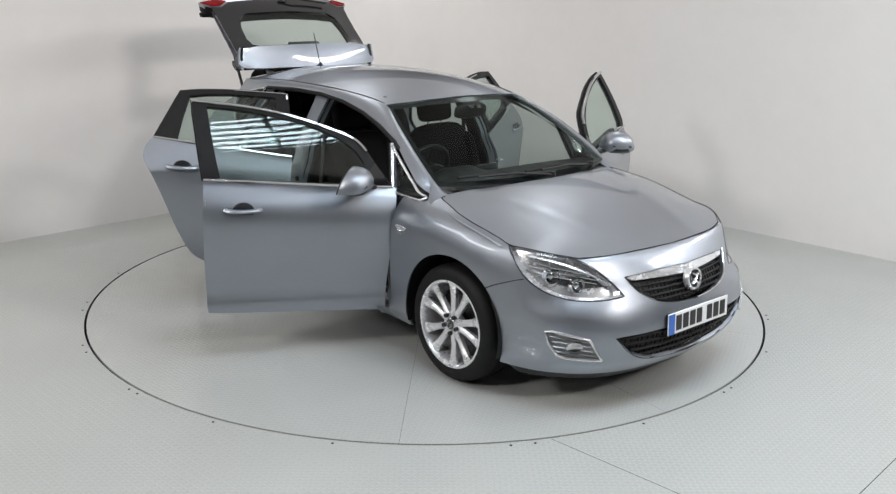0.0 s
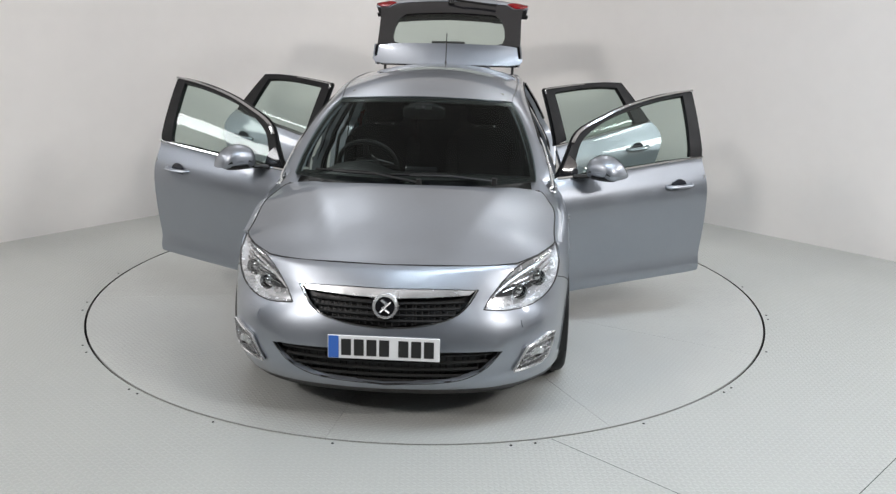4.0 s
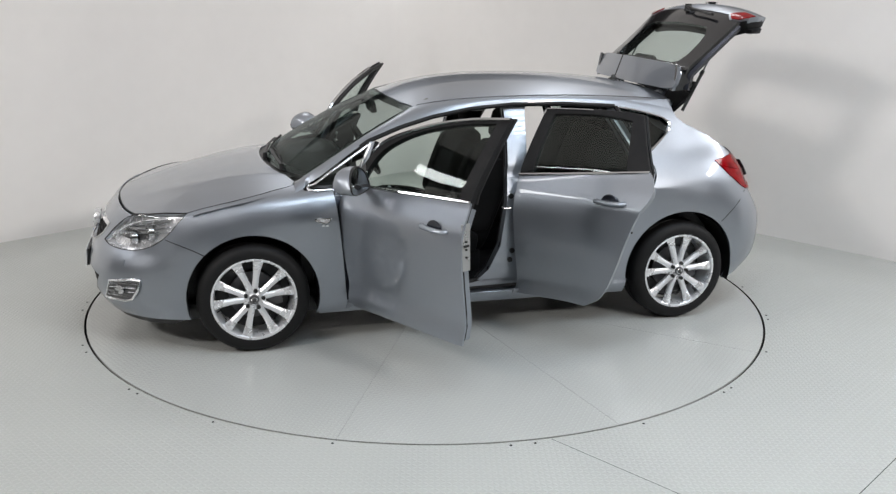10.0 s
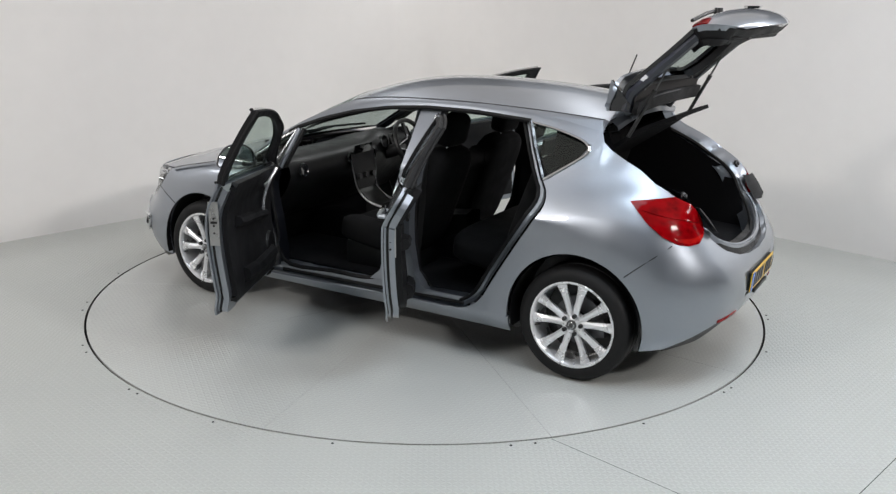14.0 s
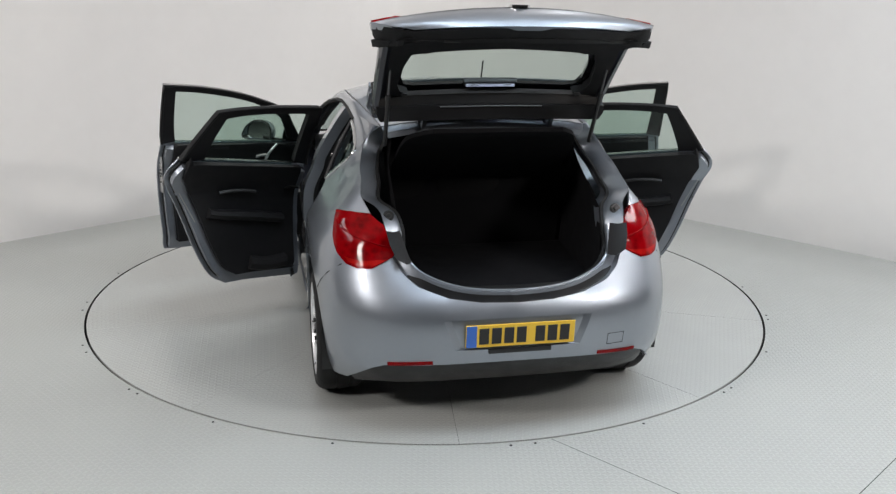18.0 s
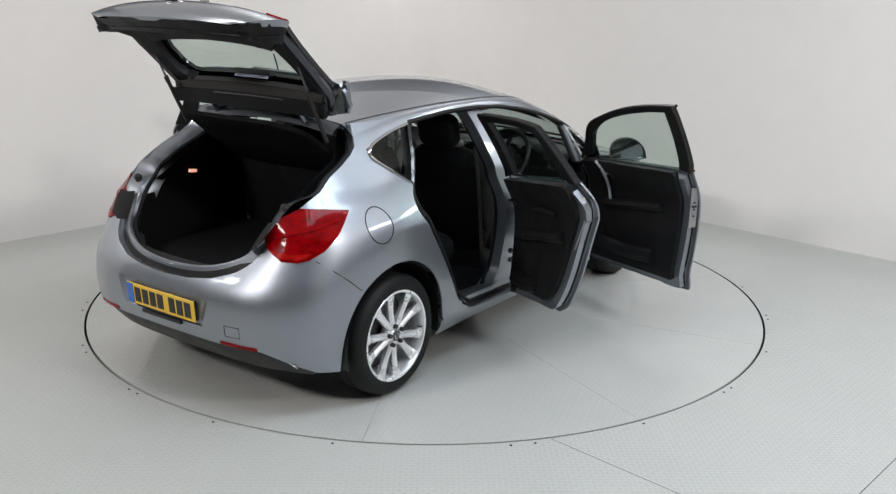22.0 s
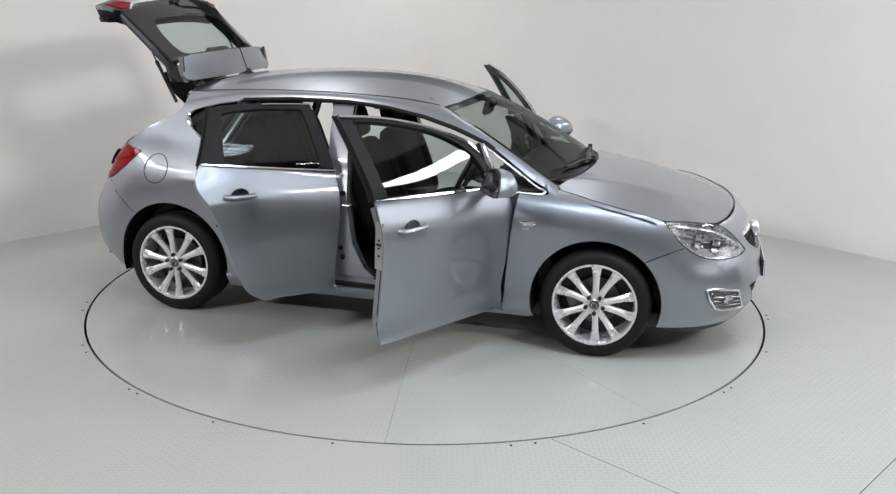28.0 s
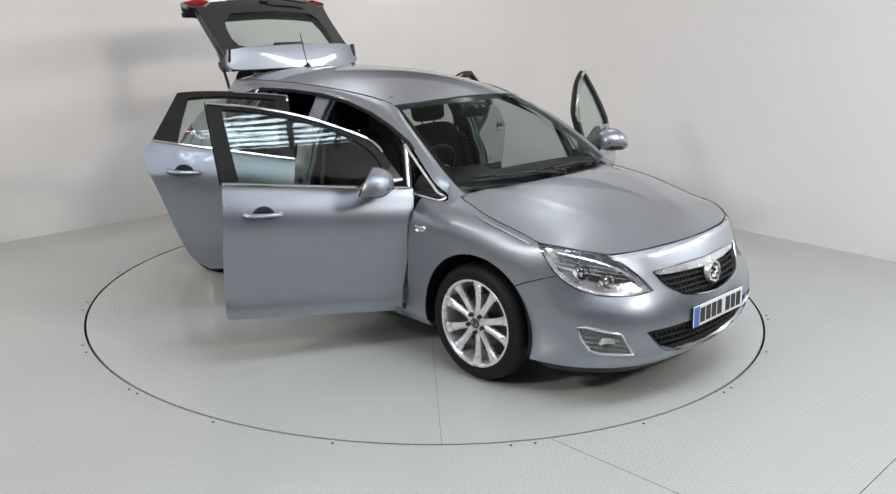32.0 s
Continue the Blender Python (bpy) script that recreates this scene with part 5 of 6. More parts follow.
def hatch(car):
    h = part("hatch", hatch_sheet(both([(.0, .0), (.50, .02), (.585, .25), (.61, 1.0), (.60, 2.6), (.57, 3.55), (.45, 3.9), (0.0, 4.0)]), 0, .022, H_SPOILER), PAINT, car,
             "raised silver hatch with rear window and spoiler")
    part("hatch_lower_panel", hatch_sheet(both([(0, 8.0), (.46, 8.0), (.52, 7.3), (.60, 7.5), (.645, 8.2), (.65, 9.2), (.62, 10.2), (.56, 11.2), (.48, 11.9), (0, 12)]), 0, .03), PAINT, h)
    for s in (1, -1):
        fr = [(s * .575, .6), (s * .0, .6), (s * .0, 4.15), (s * .39, 4.1), (s * .44, 4.25), (s * .46, 4.7), (s * .455, 5.4), (s * .43, 6.0), (s * .37, 6.4), (s * .0, 6.5), (s * 0, 7.98), (s * .46, 7.98),
              (s * .52, 7.28), (s * .60, 7.48), (s * .59, 6.0)]
        part("window_surround", hatch_sheet(fr, .004, .02), GLOSS_BLACK, h)
        side_face = [Vector((x, s * y, z)) for x, y, z in ((-1.452, .585, 1.440), (-1.466, .606, 1.52), (-1.475, .595, 1.602), (-1.51, .597, 1.570), (-1.590, .605, 1.478), (-1.582, .60, 1.458), (-1.53, .585, 1.442))]
        b = bmesh.new()
        b.faces.new([b.verts.new((x, s * y, z)) for x, y, z in ((-1.452, .585, 1.440), (-1.466, .606, 1.52), (-1.475, .595, 1.602), (-1.492, .596, 1.586), (-1.484, .605, 1.52), (-1.470, .588, 1.442))])
        orient(b, s)
        thicken(b, .010)
        part("spoiler_flank", b, PAINT, h)
        b = bmesh.new()
        b.faces.new([b.verts.new(p + Vector((0, -s * .012, 0))) for p in side_face])
        orient(b, s)
        thicken(b, .02)
        part("spoiler_lining", b, GLOSS_BLACK, h)
        # inner post of silver paint, its shade put into a near-black colour
        part("hatch_post", tube([hatch_pt(s * .56, v, .05) for v in (.6, 3.0, 5.0, 6.5, 7.6)], .03, 8), SHADE_PAINT, h)
        lamp = [(s * .47, 8.1), (s * .535, 7.45), (s * .60, 7.62), (s * .640, 8.3), (s * .645, 9.0), (s * .54, 8.9)]
        part("hatch_lamp", hatch_sheet(lamp, -.006, .02), RED_LENS, h, "inner red tail lamp on the hatch")
        # inner frame, dark with silver edges
        strut = tube([(-1.568, s * .53, 1.305), (-1.689, s * .53, 1.55)], .011, 8)
        gs = part("gas_strut", strut, BLACK, car)
        part("strut_rod", tube([(-1.689, s * .53, 1.55), (-1.790, s * .53, 1.758)], .0055, 8), DARK_METAL, gs)
        part("strut_cap", cyl(.013, .013, .03, Matrix.Translation((-1.689, s * .53, 1.55)) @ pose(0, 0, 0, 0, -26, 0), 10), BLACK, gs)
        hinge = box(.05, .05, .03, pose(-1.485, s * .33, 1.405, 0, 25, 0), .008)
        join(hinge, tube([(-1.48, s * .33, 1.40), (-1.52, s * .33, 1.385), (-1.555, s * .33, 1.44)], .014, 6))
        part("hatch_hinge", hinge, PAINT, car)
        part("trim_clip", box(.014, .03, .012, Matrix.Translation(hatch_pt(s * .44, 3.4, .09)), .003), BLACK, h)
    glass = part("rear_window", hatch_sheet(both([(0, 4.1), (.40, 4.05), (.45, 4.2), (.47, 4.7), (.465, 5.4), (.44, 6.05), (.38, 6.45), (0, 6.55)]), .010, .004), REAR_GLASS, h, "curved rear window glass")
    glass.visible_shadow = False
    # inner trim in four pieces round the window
    for nm, poly in (("lower_trim", both([(0, 6.6), (.38, 6.5), (.48, 6.4), (.597, 7.45), (.642, 8.2), (.648, 9.2), (.618, 10.2), (.559, 11.2), (.48, 11.9), (0, 11.99)])),
                     ("upper_trim", both([(0, .4), (.55, .4), (.57, 2.2), (.56, 3.8), (.42, 4.05), (0, 4.1)]))):
        part(nm, hatch_sheet(poly, .075 if nm == "lower_trim" else .055, .03), TRIM if nm == "lower_trim" else FELT, h)
    for s in (1, -1):
        rim = [(s * y, v) for y, v in spline([(.585, 7.3), (.632, 8.0), (.643, 9.0), (.618, 10.1), (.565, 11.0), (.50, 11.7), (.36, 11.93), (0, 11.97)], 3)]
        b = loft([[hatch_pt(y, v, .012) for y, v in rim], [hatch_pt(y * .99, v, .06) for y, v in rim], [hatch_pt(y * .955, v - .12, .105) for y, v in rim]])
        part("trim_wall", b, TRIM, h)
        part("side_trim", hatch_sheet([(s * .56, 3.8), (s * .42, 4.05), (s * .468, 4.3), (s * .488, 4.7), (s * .478, 5.5), (s * .445, 6.2), (s * .57, 7.45), (s * .575, 6)], .03, .045), TRIM, h)
    part("lower_band", hatch_sheet(both([(0, .2), (.56, .2), (.58, 1.2), (.58, 2.0), (0, 2.05)]), .09, .02), TRIM, h)
    part("band_line", tube([hatch_pt(y, 1.85, .113) for y in np.linspace(-.26, .26, 9)], .004, 6), DARK_METAL, h)
    brake = part("brake_lamp_housing", box(.03, .27, .03, Matrix.Translation(hatch_pt(0, 4.32, .03)) @ pose(0, 0, 0, 0, 35, 0), .006), BLACK, h)
    part("brake_lamp_label", box(.004, .25, .026, Matrix.Translation(hatch_pt(0, 4.33, .050)) @ pose(0, 0, 0, 0, 35, 0), .001, 1), PALE_LABEL, brake, "pale lilac label strip", smooth=False)
    for k in range(4):
        part("label_bar", box(.002, .04, .004, Matrix.Translation(hatch_pt(-.085 + .056 * k, 4.33, .0535)) @ pose(0, 0, 0, 0, 35, 0)), DARK_METAL, brake, smooth=False)
    part("hatch_lock", box(.05, .10, .03, Matrix.Translation(hatch_pt(0, 11.2, .11)), .006), BLACK, h)
    part("trim_handle", box(.03, .10, .02, Matrix.Translation(hatch_pt(.3, 10.8, .108)), .006), BLACK, h)
    part("rear_wiper", tube([hatch_pt(0, 7.8, -.03), hatch_pt(.1, 7.5, -.035), hatch_pt(.38, 7.2, -.03)], .010, 6), BLACK, h)
    part("wiper_boss", cyl(.028, .022, .05, Matrix.Translation(hatch_pt(0, 7.85, -.015)), 16), BLACK, h)
    part("hatch_badge", cyl(.045, .045, .012, Matrix.Translation(hatch_pt(0, 9.6, -.006)), 24), CHROME, h)
    # aerial on the roof
    a = part("aerial_base", lathe([(0, .035), (.008, .034), (.014, .016), (.030, .006), (.036, 0), (0, 0)], 16, Matrix.Translation((-1.312, 0, roof_z(-1.312, 0) - .002)) @ Matrix.Diagonal((1.5, .7, 1, 1))), BLACK, car)
    part("aerial_rod", tube([(-1.318, 0, 1.47), (-1.40, 0, 1.70)], .004, 6), BLACK, a)


# ---------- doors ----------
def swung(side, place, turn):
    """Pose of an open door, given for the left flank and mirrored to the right."""
    m = pose(*place, *turn)
    flip = Matrix.Diagonal((1, side, 1, 1))
    return flip @ m @ flip


def door(car, side, rear):
    if not rear:
        lead = [(lx(x), z) for x, z in spline([(.760, .942), (.742, .80), (.712, .5), (.698, .30), (.70, .240)], 4)]
        bottom = [(lx(.69), .236), (lx(-.22), .260), (lx(-.285), .266)]
        tail = [(lx(x), z) for x, z in spline([(-.292, .30), (-.300, .55), (-.300, .8), (-.293, 1.0)], 4)]
        out_w = [(.735, .95), (.64, 1.079), (.545, 1.196), (.35, 1.275), (.15, 1.332), (-.10, 1.375), (-.345, 1.396)]
        in_w = [(.62, .985), (.585, 1.068), (.515, 1.160), (.34, 1.252), (.14, 1.309), (-.10, 1.351), (-.265, 1.366)]
        tail_w, tail_i = [(-.318, 1.18), (-.295, 1.0)], [(-.235, 1.17), (-.205, 1.01)]
        m = swung(side, (-.405, 1.136, .052), (-.97, 1.26, -63.4))
        name, lab = "front_door", "silver front car door standing wide open"
        hx, hz = -.088, .842
    else:
        lead = [(lx(x), z) for x, z in spline([(-.312, 1.003), (-.320, .80), (-.320, .5), (-.315, .33), (-.31, .29)], 4)]
        bottom = [(lx(-.32), .287), (lx(-.70), .296)]
        tail = [(lx(x), z) for x, z in spline([(-.82, .292), (-.93, .362), (-1.02, .52), (-1.10, .71), (-1.172, .86), (-1.224, .95), (-1.22, 1.015), (-1.178, 1.075)], 4)]
        out_w = [(-.315, 1.01), (-.335, 1.18), (-.357, 1.35), (-.366, 1.378), (-.395, 1.381), (-.50, 1.383), (-.70, 1.382), (-.90, 1.372), (-1.035, 1.356)]
        in_w = [(-.405, 1.035), (-.415, 1.18), (-.428, 1.32), (-.435, 1.346), (-.46, 1.351), (-.53, 1.353), (-.70, 1.354), (-.86, 1.345), (-.975, 1.328)]
        tail_w, tail_i = [(-1.105, 1.215), (-1.175, 1.076)], [(-1.008, 1.20), (-1.032, 1.075)]
        m = swung(side, (-0.917, 0.223, -0.031), (0.0, 4.0, -58.4))
        name, lab = "rear_door", "silver rear car door standing open"
        hx, hz = -.985, .905
    outline = lead + bottom + tail
    d = panel(name, outline, car, None, side, 0.010, 0.0, lab)
    d.matrix_basis = m
    inner = shrink(outline, .022)
    panel("door_shell", inner, d, None, side, 0.055, 0.012)
    trim = shrink(outline, .072)
    belt_of = lambda L: interp(float(np.interp(L, OL, OX)), BELT)
    card = [(L, belt_of(L) - .004) if z > belt_of(L) - .085 else (L, z) for L, z in trim]
    panel("door_card", card, d, TRIM, side, 0.035, 0.062, "black moulded door trim")
    part("door_edge_seal", tube([flank(side, .03)(*p) for p in inner[:]], .007, 6), RUBBER, d)
    # window frame as a ribbon between two lines
    o = spline(out_w, 4) + spline([out_w[-1]] + tail_w, 4)[1:]
    i = spline(in_w, 4) + spline([in_w[-1]] + tail_i, 4)[1:]
    b = loft([[flank(side, .004)(lx(x), z) for x, z in o], [flank(side, .004)(lx(x), z) for x, z in i]])
    orient(b, side)
    b.normal_update()
    thicken(b, .034)
    part("window_frame", b, TRIM, d)
    seal = [flank(side, .040)(lx(x), z - .010) for x, z in o]
    part("frame_seal", tube(seal, .009, 6), RUBBER, d)
    chrome = [flank(side, .001)(lx(x), z - .004) for x, z in (o[6:25] if not rear else o[8:25])]
    part("chrome_strip", tube(chrome, .012 if not rear else .006, 6, flat=.8), CHROME, d)
    belt = [flank(side, -.003)(lx(x), interp(x, BELT) + .004) for x in np.linspace(*((.74, -.292) if not rear else (-.315, -1.172)), 24)]
    part("chrome_strip", tube(belt, .0085, 6, flat=1.0), CHROME, d)
    gl = [(lx(x), z) for x, z in i]
    lowz = [(lx(x), interp(x, BELT) - .01) for x in np.linspace(*((-.205, .60) if not rear else (-1.032, -.41)), 10)]
    g = panel("door_glass", gl + lowz, d, SIDE_GLASS, side, 0.004, 0.016, "green-tinted side window glass")
    g.visible_shadow = False
    # outer handle with its bowl
    base = flank(side, 0)(lx(hx), hz)
    hb = lathe([(0, .0035), (.030, .004), (.046, .0035), (.050, -.001)], 24, Matrix.Translation(base) @ pose(0, 0, 0, -90 * side, 0, 0) @ Matrix.Diagonal((1.18, .98, 1, 1)))
    # the shade in the bowl is put into its dark colour
    part("handle_bowl", hb, SHADE_PAINT, d, "bowl behind the door handle, its shade painted dark")
    pts = [flank(side, k)(lx(hx + dx), hz + .005) for dx, k in ((.088, .004), (.074, -.018), (.0, -.030), (-.074, -.024), (-.092, .004))]
    part("outer_handle", tube(spline(pts, 4), .017, 8, flat=.75), PAINT, d)
    # door card details: armrest, pull, release, speaker, pocket
    ins = .10
    arm = [flank(side, ins)(lx(hx + dx), z) for dx, z in ((.54 if not rear else .50, .68), (.30, .71), (.07, .735), (.0, .75))]
    part("armrest", tube(spline(arm, 4), .045, 8, flat=.7), TRIM, d)
    pull = [flank(side, ins + .02)(lx(hx + dx), z) for dx, z in (((.59, .95), (.54, .88), (.51, .78), (.49, .70)) if not rear else ((.30, .86), (.22, .872), (.14, .874), (.06, .868)))]
    part("pull_handle", tube(spline(pull, 4), .010, 6), SILVER_PLASTIC if not rear else BLACK, d)
    rel = [flank(side, ins + .012)(lx(hx + (.50 if not rear else .55) + dx), .865 + dz) for dx, dz in ((.05, .004), (.0, .008), (-.05, .0))]
    part("inner_release", tube(rel, .011, 6), CHROME, d)
    pk = [flank(side, ins)(lx(hx + dx), z) for dx, z in (((.62, .42), (.30, .41), (.04, .43)) if not rear else ((.52, .42), (.38, .41), (.27, .43)))]
    part("door_pocket", tube(spline(pk, 4), .04, 8, flat=1.1), TRIM, d)
    if not rear:
        sp = flank(side, ins)(lx(.52), .47)
        part("speaker_grille", cyl(.085, .08, .02, Matrix.Translation(sp) @ pose(0, 0, 0, 90, 0, 0), 24), BLACK, d)
    # latch plate on the trailing edge
    ex, ez = (-.287, .78) if not rear else (-1.105, .80)
    c = flank(side, .045)(lx(ex), ez)
    ang = 0 if not rear else -30
    part("latch_plate", box(.005, .055, .24, Matrix.Translation(c) @ pose(0, 0, 0, 0, ang, 0), .001, 1), STEEL, d, smooth=False)
    for dz in (-.05, -.01, .03):
        part("latch_bolt", cyl(.006, .006, .006, Matrix.Translation(c + Vector((-.004, 0, dz))) @ pose(0, 0, 0, 0, 90, 0), 10), BLACK, d)
    part("latch_slot", box(.004, .035, .012, Matrix.Translation(c + Vector((-.004, 0, .008)))), BLACK, d)
    if not rear:
        # door mirror: a domed shell on a flat black base, the nose low and forward
        mm = Matrix.Translation((.468, side * .950, 1.022)) @ pose(0, 0, 0, 0, 0, side * 30)
        WIDE, HIGH, LOW, DEEP = .122, .074, .068, .130

        def ring_at(x, k, grow=0.0, lean=.30):
            pts = []
            top, low, wide = -.045 + (HIGH + .045) * k + grow, -LOW * min(1.0, 1.35 * k) - grow, WIDE * k ** .8 + grow
            for a in np.linspace(0, 2 * math.pi, 33)[:-1]:
                c, s_ = math.cos(a), math.sin(a)
                yy = math.copysign(abs(c) ** (.80 if s_ > 0 else .58), c) * wide
                zz = -.03 + (abs(s_) ** .85 * (top + .03) if s_ > 0 else -abs(s_) ** .62 * (-.03 - low))
                if s_ > 0:
                    zz -= .030 * max(side * yy / WIDE, 0) ** 1.5
                pts.append(mm @ Vector((x + lean * zz * k, yy, zz)))
            return pts

        rows = [ring_at(.034, .94, 0.0, 0.0), ring_at(.004, .95), ring_at(-.004, .97), ring_at(0, 1.0)]
        rows += [ring_at(DEEP * math.sin(radians(q)), math.cos(radians(q)) ** .62) for q in (10, 22, 34, 46, 57, 67, 76, 83, 88)]
        b = loft([r + r[:1] for r in rows], cap=False)
        bmesh.ops.remove_doubles(b, verts=b.verts, dist=.0005)
        bmesh.ops.recalc_face_normals(b, faces=b.faces)
        part("mirror_housing", b, PAINT, d, "silver door mirror housing")
        b = bmesh.new()
        b.faces.new([b.verts.new(p) for p in ring_at(.024, .93, 0.0, 0.0)])
        part("mirror_glass", b, MIRROR, d, smooth=False)
        b = loft([r + r[:1] for r in (ring_at(.0, .905), ring_at(-.006, .93), ring_at(-.006, .985), ring_at(.002, 1.005))])
        part("mirror_rim", b, BLACK, d)
        rows = []
        for q in (0, 15, 30, 45, 58, 70, 79):
            k = math.cos(radians(q)) ** .62
            w, lo, x = WIDE * k ** .8 + .003, -LOW * min(1.0, 1.35 * k), DEEP * math.sin(radians(q)) + .001
            rows.append([mm @ Vector((x + .30 * z * k, y, z)) for y, z in ((-w * .93, lo + .026), (-w * .82, lo + .010), (-w * .60, lo - .002), (0, lo - .006), (w * .60, lo - .002), (w * .82, lo + .010), (w * .93, lo + .026))])
        b = loft(rows)
        b.normal_update()
        if b.faces[:][2].normal.z > 0:
            bmesh.ops.reverse_faces(b, faces=b.faces[:])
        part("mirror_base", b, BLACK, d, "black lower trim of the door mirror")
        part("mirror_foot", tube([flank(side, .0)(lx(.63), .953), (.57, side * .87, .958), (.51, side * .93, .974)], .024, 8, flat=.6), BLACK, d)
        sail = [(lx(.735), .947), (lx(.60), .955), (lx(.60), 1.03), (lx(.64), 1.075)]
        panel("mirror_sail", sail, d, GLOSS_BLACK, side, 0.012, 0.0)
        part("door_check", tube([flank(side, .05)(lx(.745), .62), flank(side, .08)(lx(.80), .62)], .012, 6), DARK_METAL, d)
    return d


# ---------- wheels ----------
def wheel(car):
    """A road wheel, its outer face towards +z of its own space; the hub's face at the origin."""
    R = .322
    tyre = lathe([(.232, -.012), (.240, .004), (.262, .012), (.290, .008), (.308, -.006), (.318, -.022), (R, -.050), (R, -.085), (R - .004, -.087), (R - .004, -.095), (R, -.097), (R, -.150), (R - .004, -.152),
                  (R - .004, -.160), (R, -.162), (R, -.19), (.316, -.208), (.30, -.222), (.262, -.226), (.235, -.215), (.225, -.11)], 64, closed=True)
    w = part("wheel", tyre, RUBBER, car, "road wheel with black tyre and silver ten-spoke alloy rim")
    rim = lathe([(.244, -.004), (.246, .002), (.242, .007), (.232, .006), (.226, -.004), (.222, -.03), (.214, -.10), (.222, -.20), (.236, -.205), (.238, -.2)], 64)
    part("rim", rim, ALLOY, w)
    spoke_mesh = None
    for k in range(10):
        if spoke_mesh is None or k < 2:
            tw = .10 if k == 0 else -.10
            rows = []
            for r, half, z, dep, sh in ((.040, .019, -.012, .045, 0), (.075, .0185, -.010, .036, .1), (.12, .0175, -.012, .032, .3), (.17, .0205, -.010, .030, .6), (.21, .027, -.006, .028, .9), (.232, .033, -.003, .026, 1.0)):
                o = tw * sh * .12
                rows.append([(r, o - half, z - .008), (r, o - half * .35, z + .001), (r, o + half * .35, z + .001), (r, o + half, z - .008), (r, o + half * .8, z - dep), (r, o - half * .8, z - dep)])
            o_ = part("spoke", loft(rows, close=True, cap=True), ALLOY, w, sharp=25)
            spoke_mesh = spoke_mesh or []
            spoke_mesh.append(o_.data)
        else:
            o_ = new("spoke", spoke_mesh[k % 2])
            o_.parent = w
        o_.matrix_basis = pose(0, 0, 0, 0, 0, 36 * k + (5 if k % 2 else -5))
    part("hub", lathe([(0, -.004), (.030, -.004), (.036, -.010), (.062, -.014), (.068, -.03), (.06, -.06), (0, -.06)], 32), ALLOY, w)
    part("centre_cap", lathe([(0, .004), (.022, .003), (.028, .0), (.029, -.01)], 24), DARK_METAL, w)
    part("cap_emblem", lathe([(.012, .0045), (.016, .006), (.019, .0045)], 20), CHROME, w)
    for k in range(5):
        a = 2 * math.pi * (k + .5) / 5
        part("wheel_bolt", cyl(.0125, .0115, .03, pose(.052 * math.cos(a), .052 * math.sin(a), -.008), 8), BLACK, w)
    # brake parts darkened in colour for the shade between the spokes
    part("brake_disc", lathe([(.05, -.10), (.138, -.10), (.138, -.118), (.05, -.118)], 40), DARK_METAL, w)
    part("brake_caliper", box(.09, .12, .07, pose(-.115, .02, -.105), .015), DARK_METAL, w)
    # black disc added across the rim, standing for the shade inside the wheel
    part("wheel_shade", lathe([(0, -.14), (.21, -.14)], 32), BLACK, w)
    part("tyre_valve", cyl(.004, .004, .03, pose(.205, .03, -.01, 0, 40, 0), 8), BLACK, w)
    return w


def wheels(car):
    first = wheel(car)
    poses = [(FRONT_X, HUB_Y, 1, 8), (FRONT_X, HUB_Y, -1, 20), (REAR_X, HUB_Y + .005, 1, 3), (REAR_X, HUB_Y + .005, -1, -12)]
    for k, (x, y, s, a) in enumerate(poses):
        m = pose(x, s * y, HUB_Z - .003, -90 * s, 0, 0) @ pose(0, 0, 0, 0, 0, a)
        if k == 0:
            first.matrix_basis = m
        else:
            copy_thing(first, m)


# ---------- cabin ----------
def cushion(sx, sy, sz, m, bevel=.05, puff=.02, n=6):
    """An upholstered block with rounded edges and a swollen face."""
    b = bmesh.new()
    bmesh.ops.create_cube(b, size=1.0, matrix=Matrix.Diagonal((sx, sy, sz, 1)))
    bmesh.ops.subdivide_edges(b, edges=b.edges[:], cuts=n, use_grid_fill=True)
    for v in b.verts:
        x, y, z = v.co.x / (sx / 2), v.co.y / (sy / 2), v.co.z / (sz / 2)
        rx, ry, rz = x, y, z
        p = (abs(x) ** 5 + abs(y) ** 5 + abs(z) ** 5) ** .2
        if p > 1:
            rx, ry, rz = x / p, y / p, z / p
        sw = puff * (1 - min(x * x, 1)) * (1 - min(y * y, 1)) * (1 if z > .9 else 0)
        v.co = (rx * sx / 2, ry * sy / 2, rz * sz / 2 + sw)
    b.transform(m)
    return b


def seat(car, x, y):
    st = part("front_seat", cushion(.52, .40, .17, pose(x + .03, y, .50, 0, -8, 0)), CLOTH, car, "black cloth front seat")
    part("seat_back", cushion(.17, .50, .72, pose(x - .27, y, .765, 0, -20, 0) @ pose(0, 0, 0, 0, 0, 180), puff=.0), CLOTH, st)
    for s in (1, -1):
        part("seat_bolster", cushion(.46, .10, .16, pose(x + .04, y + s * .22, .535, 0, -8, 0)), CLOTH, st)
        part("back_bolster", cushion(.16, .09, .46, pose(x - .25, y + s * .22, .80, 0, -20, 0)), CLOTH, st)
        part("headrest_post", tube([(x - .385, y + s * .06, 1.05), (x - .41, y + s * .06, 1.16)], .007, 6), CHROME, st)
    part("headrest", cushion(.11, .27, .19, pose(x - .41, y, 1.215, 0, -12, 0)), CLOTH, st)
    part("seat_base", box(.48, .44, .22, pose(x + .02, y, .36), .03), BLACK, st)


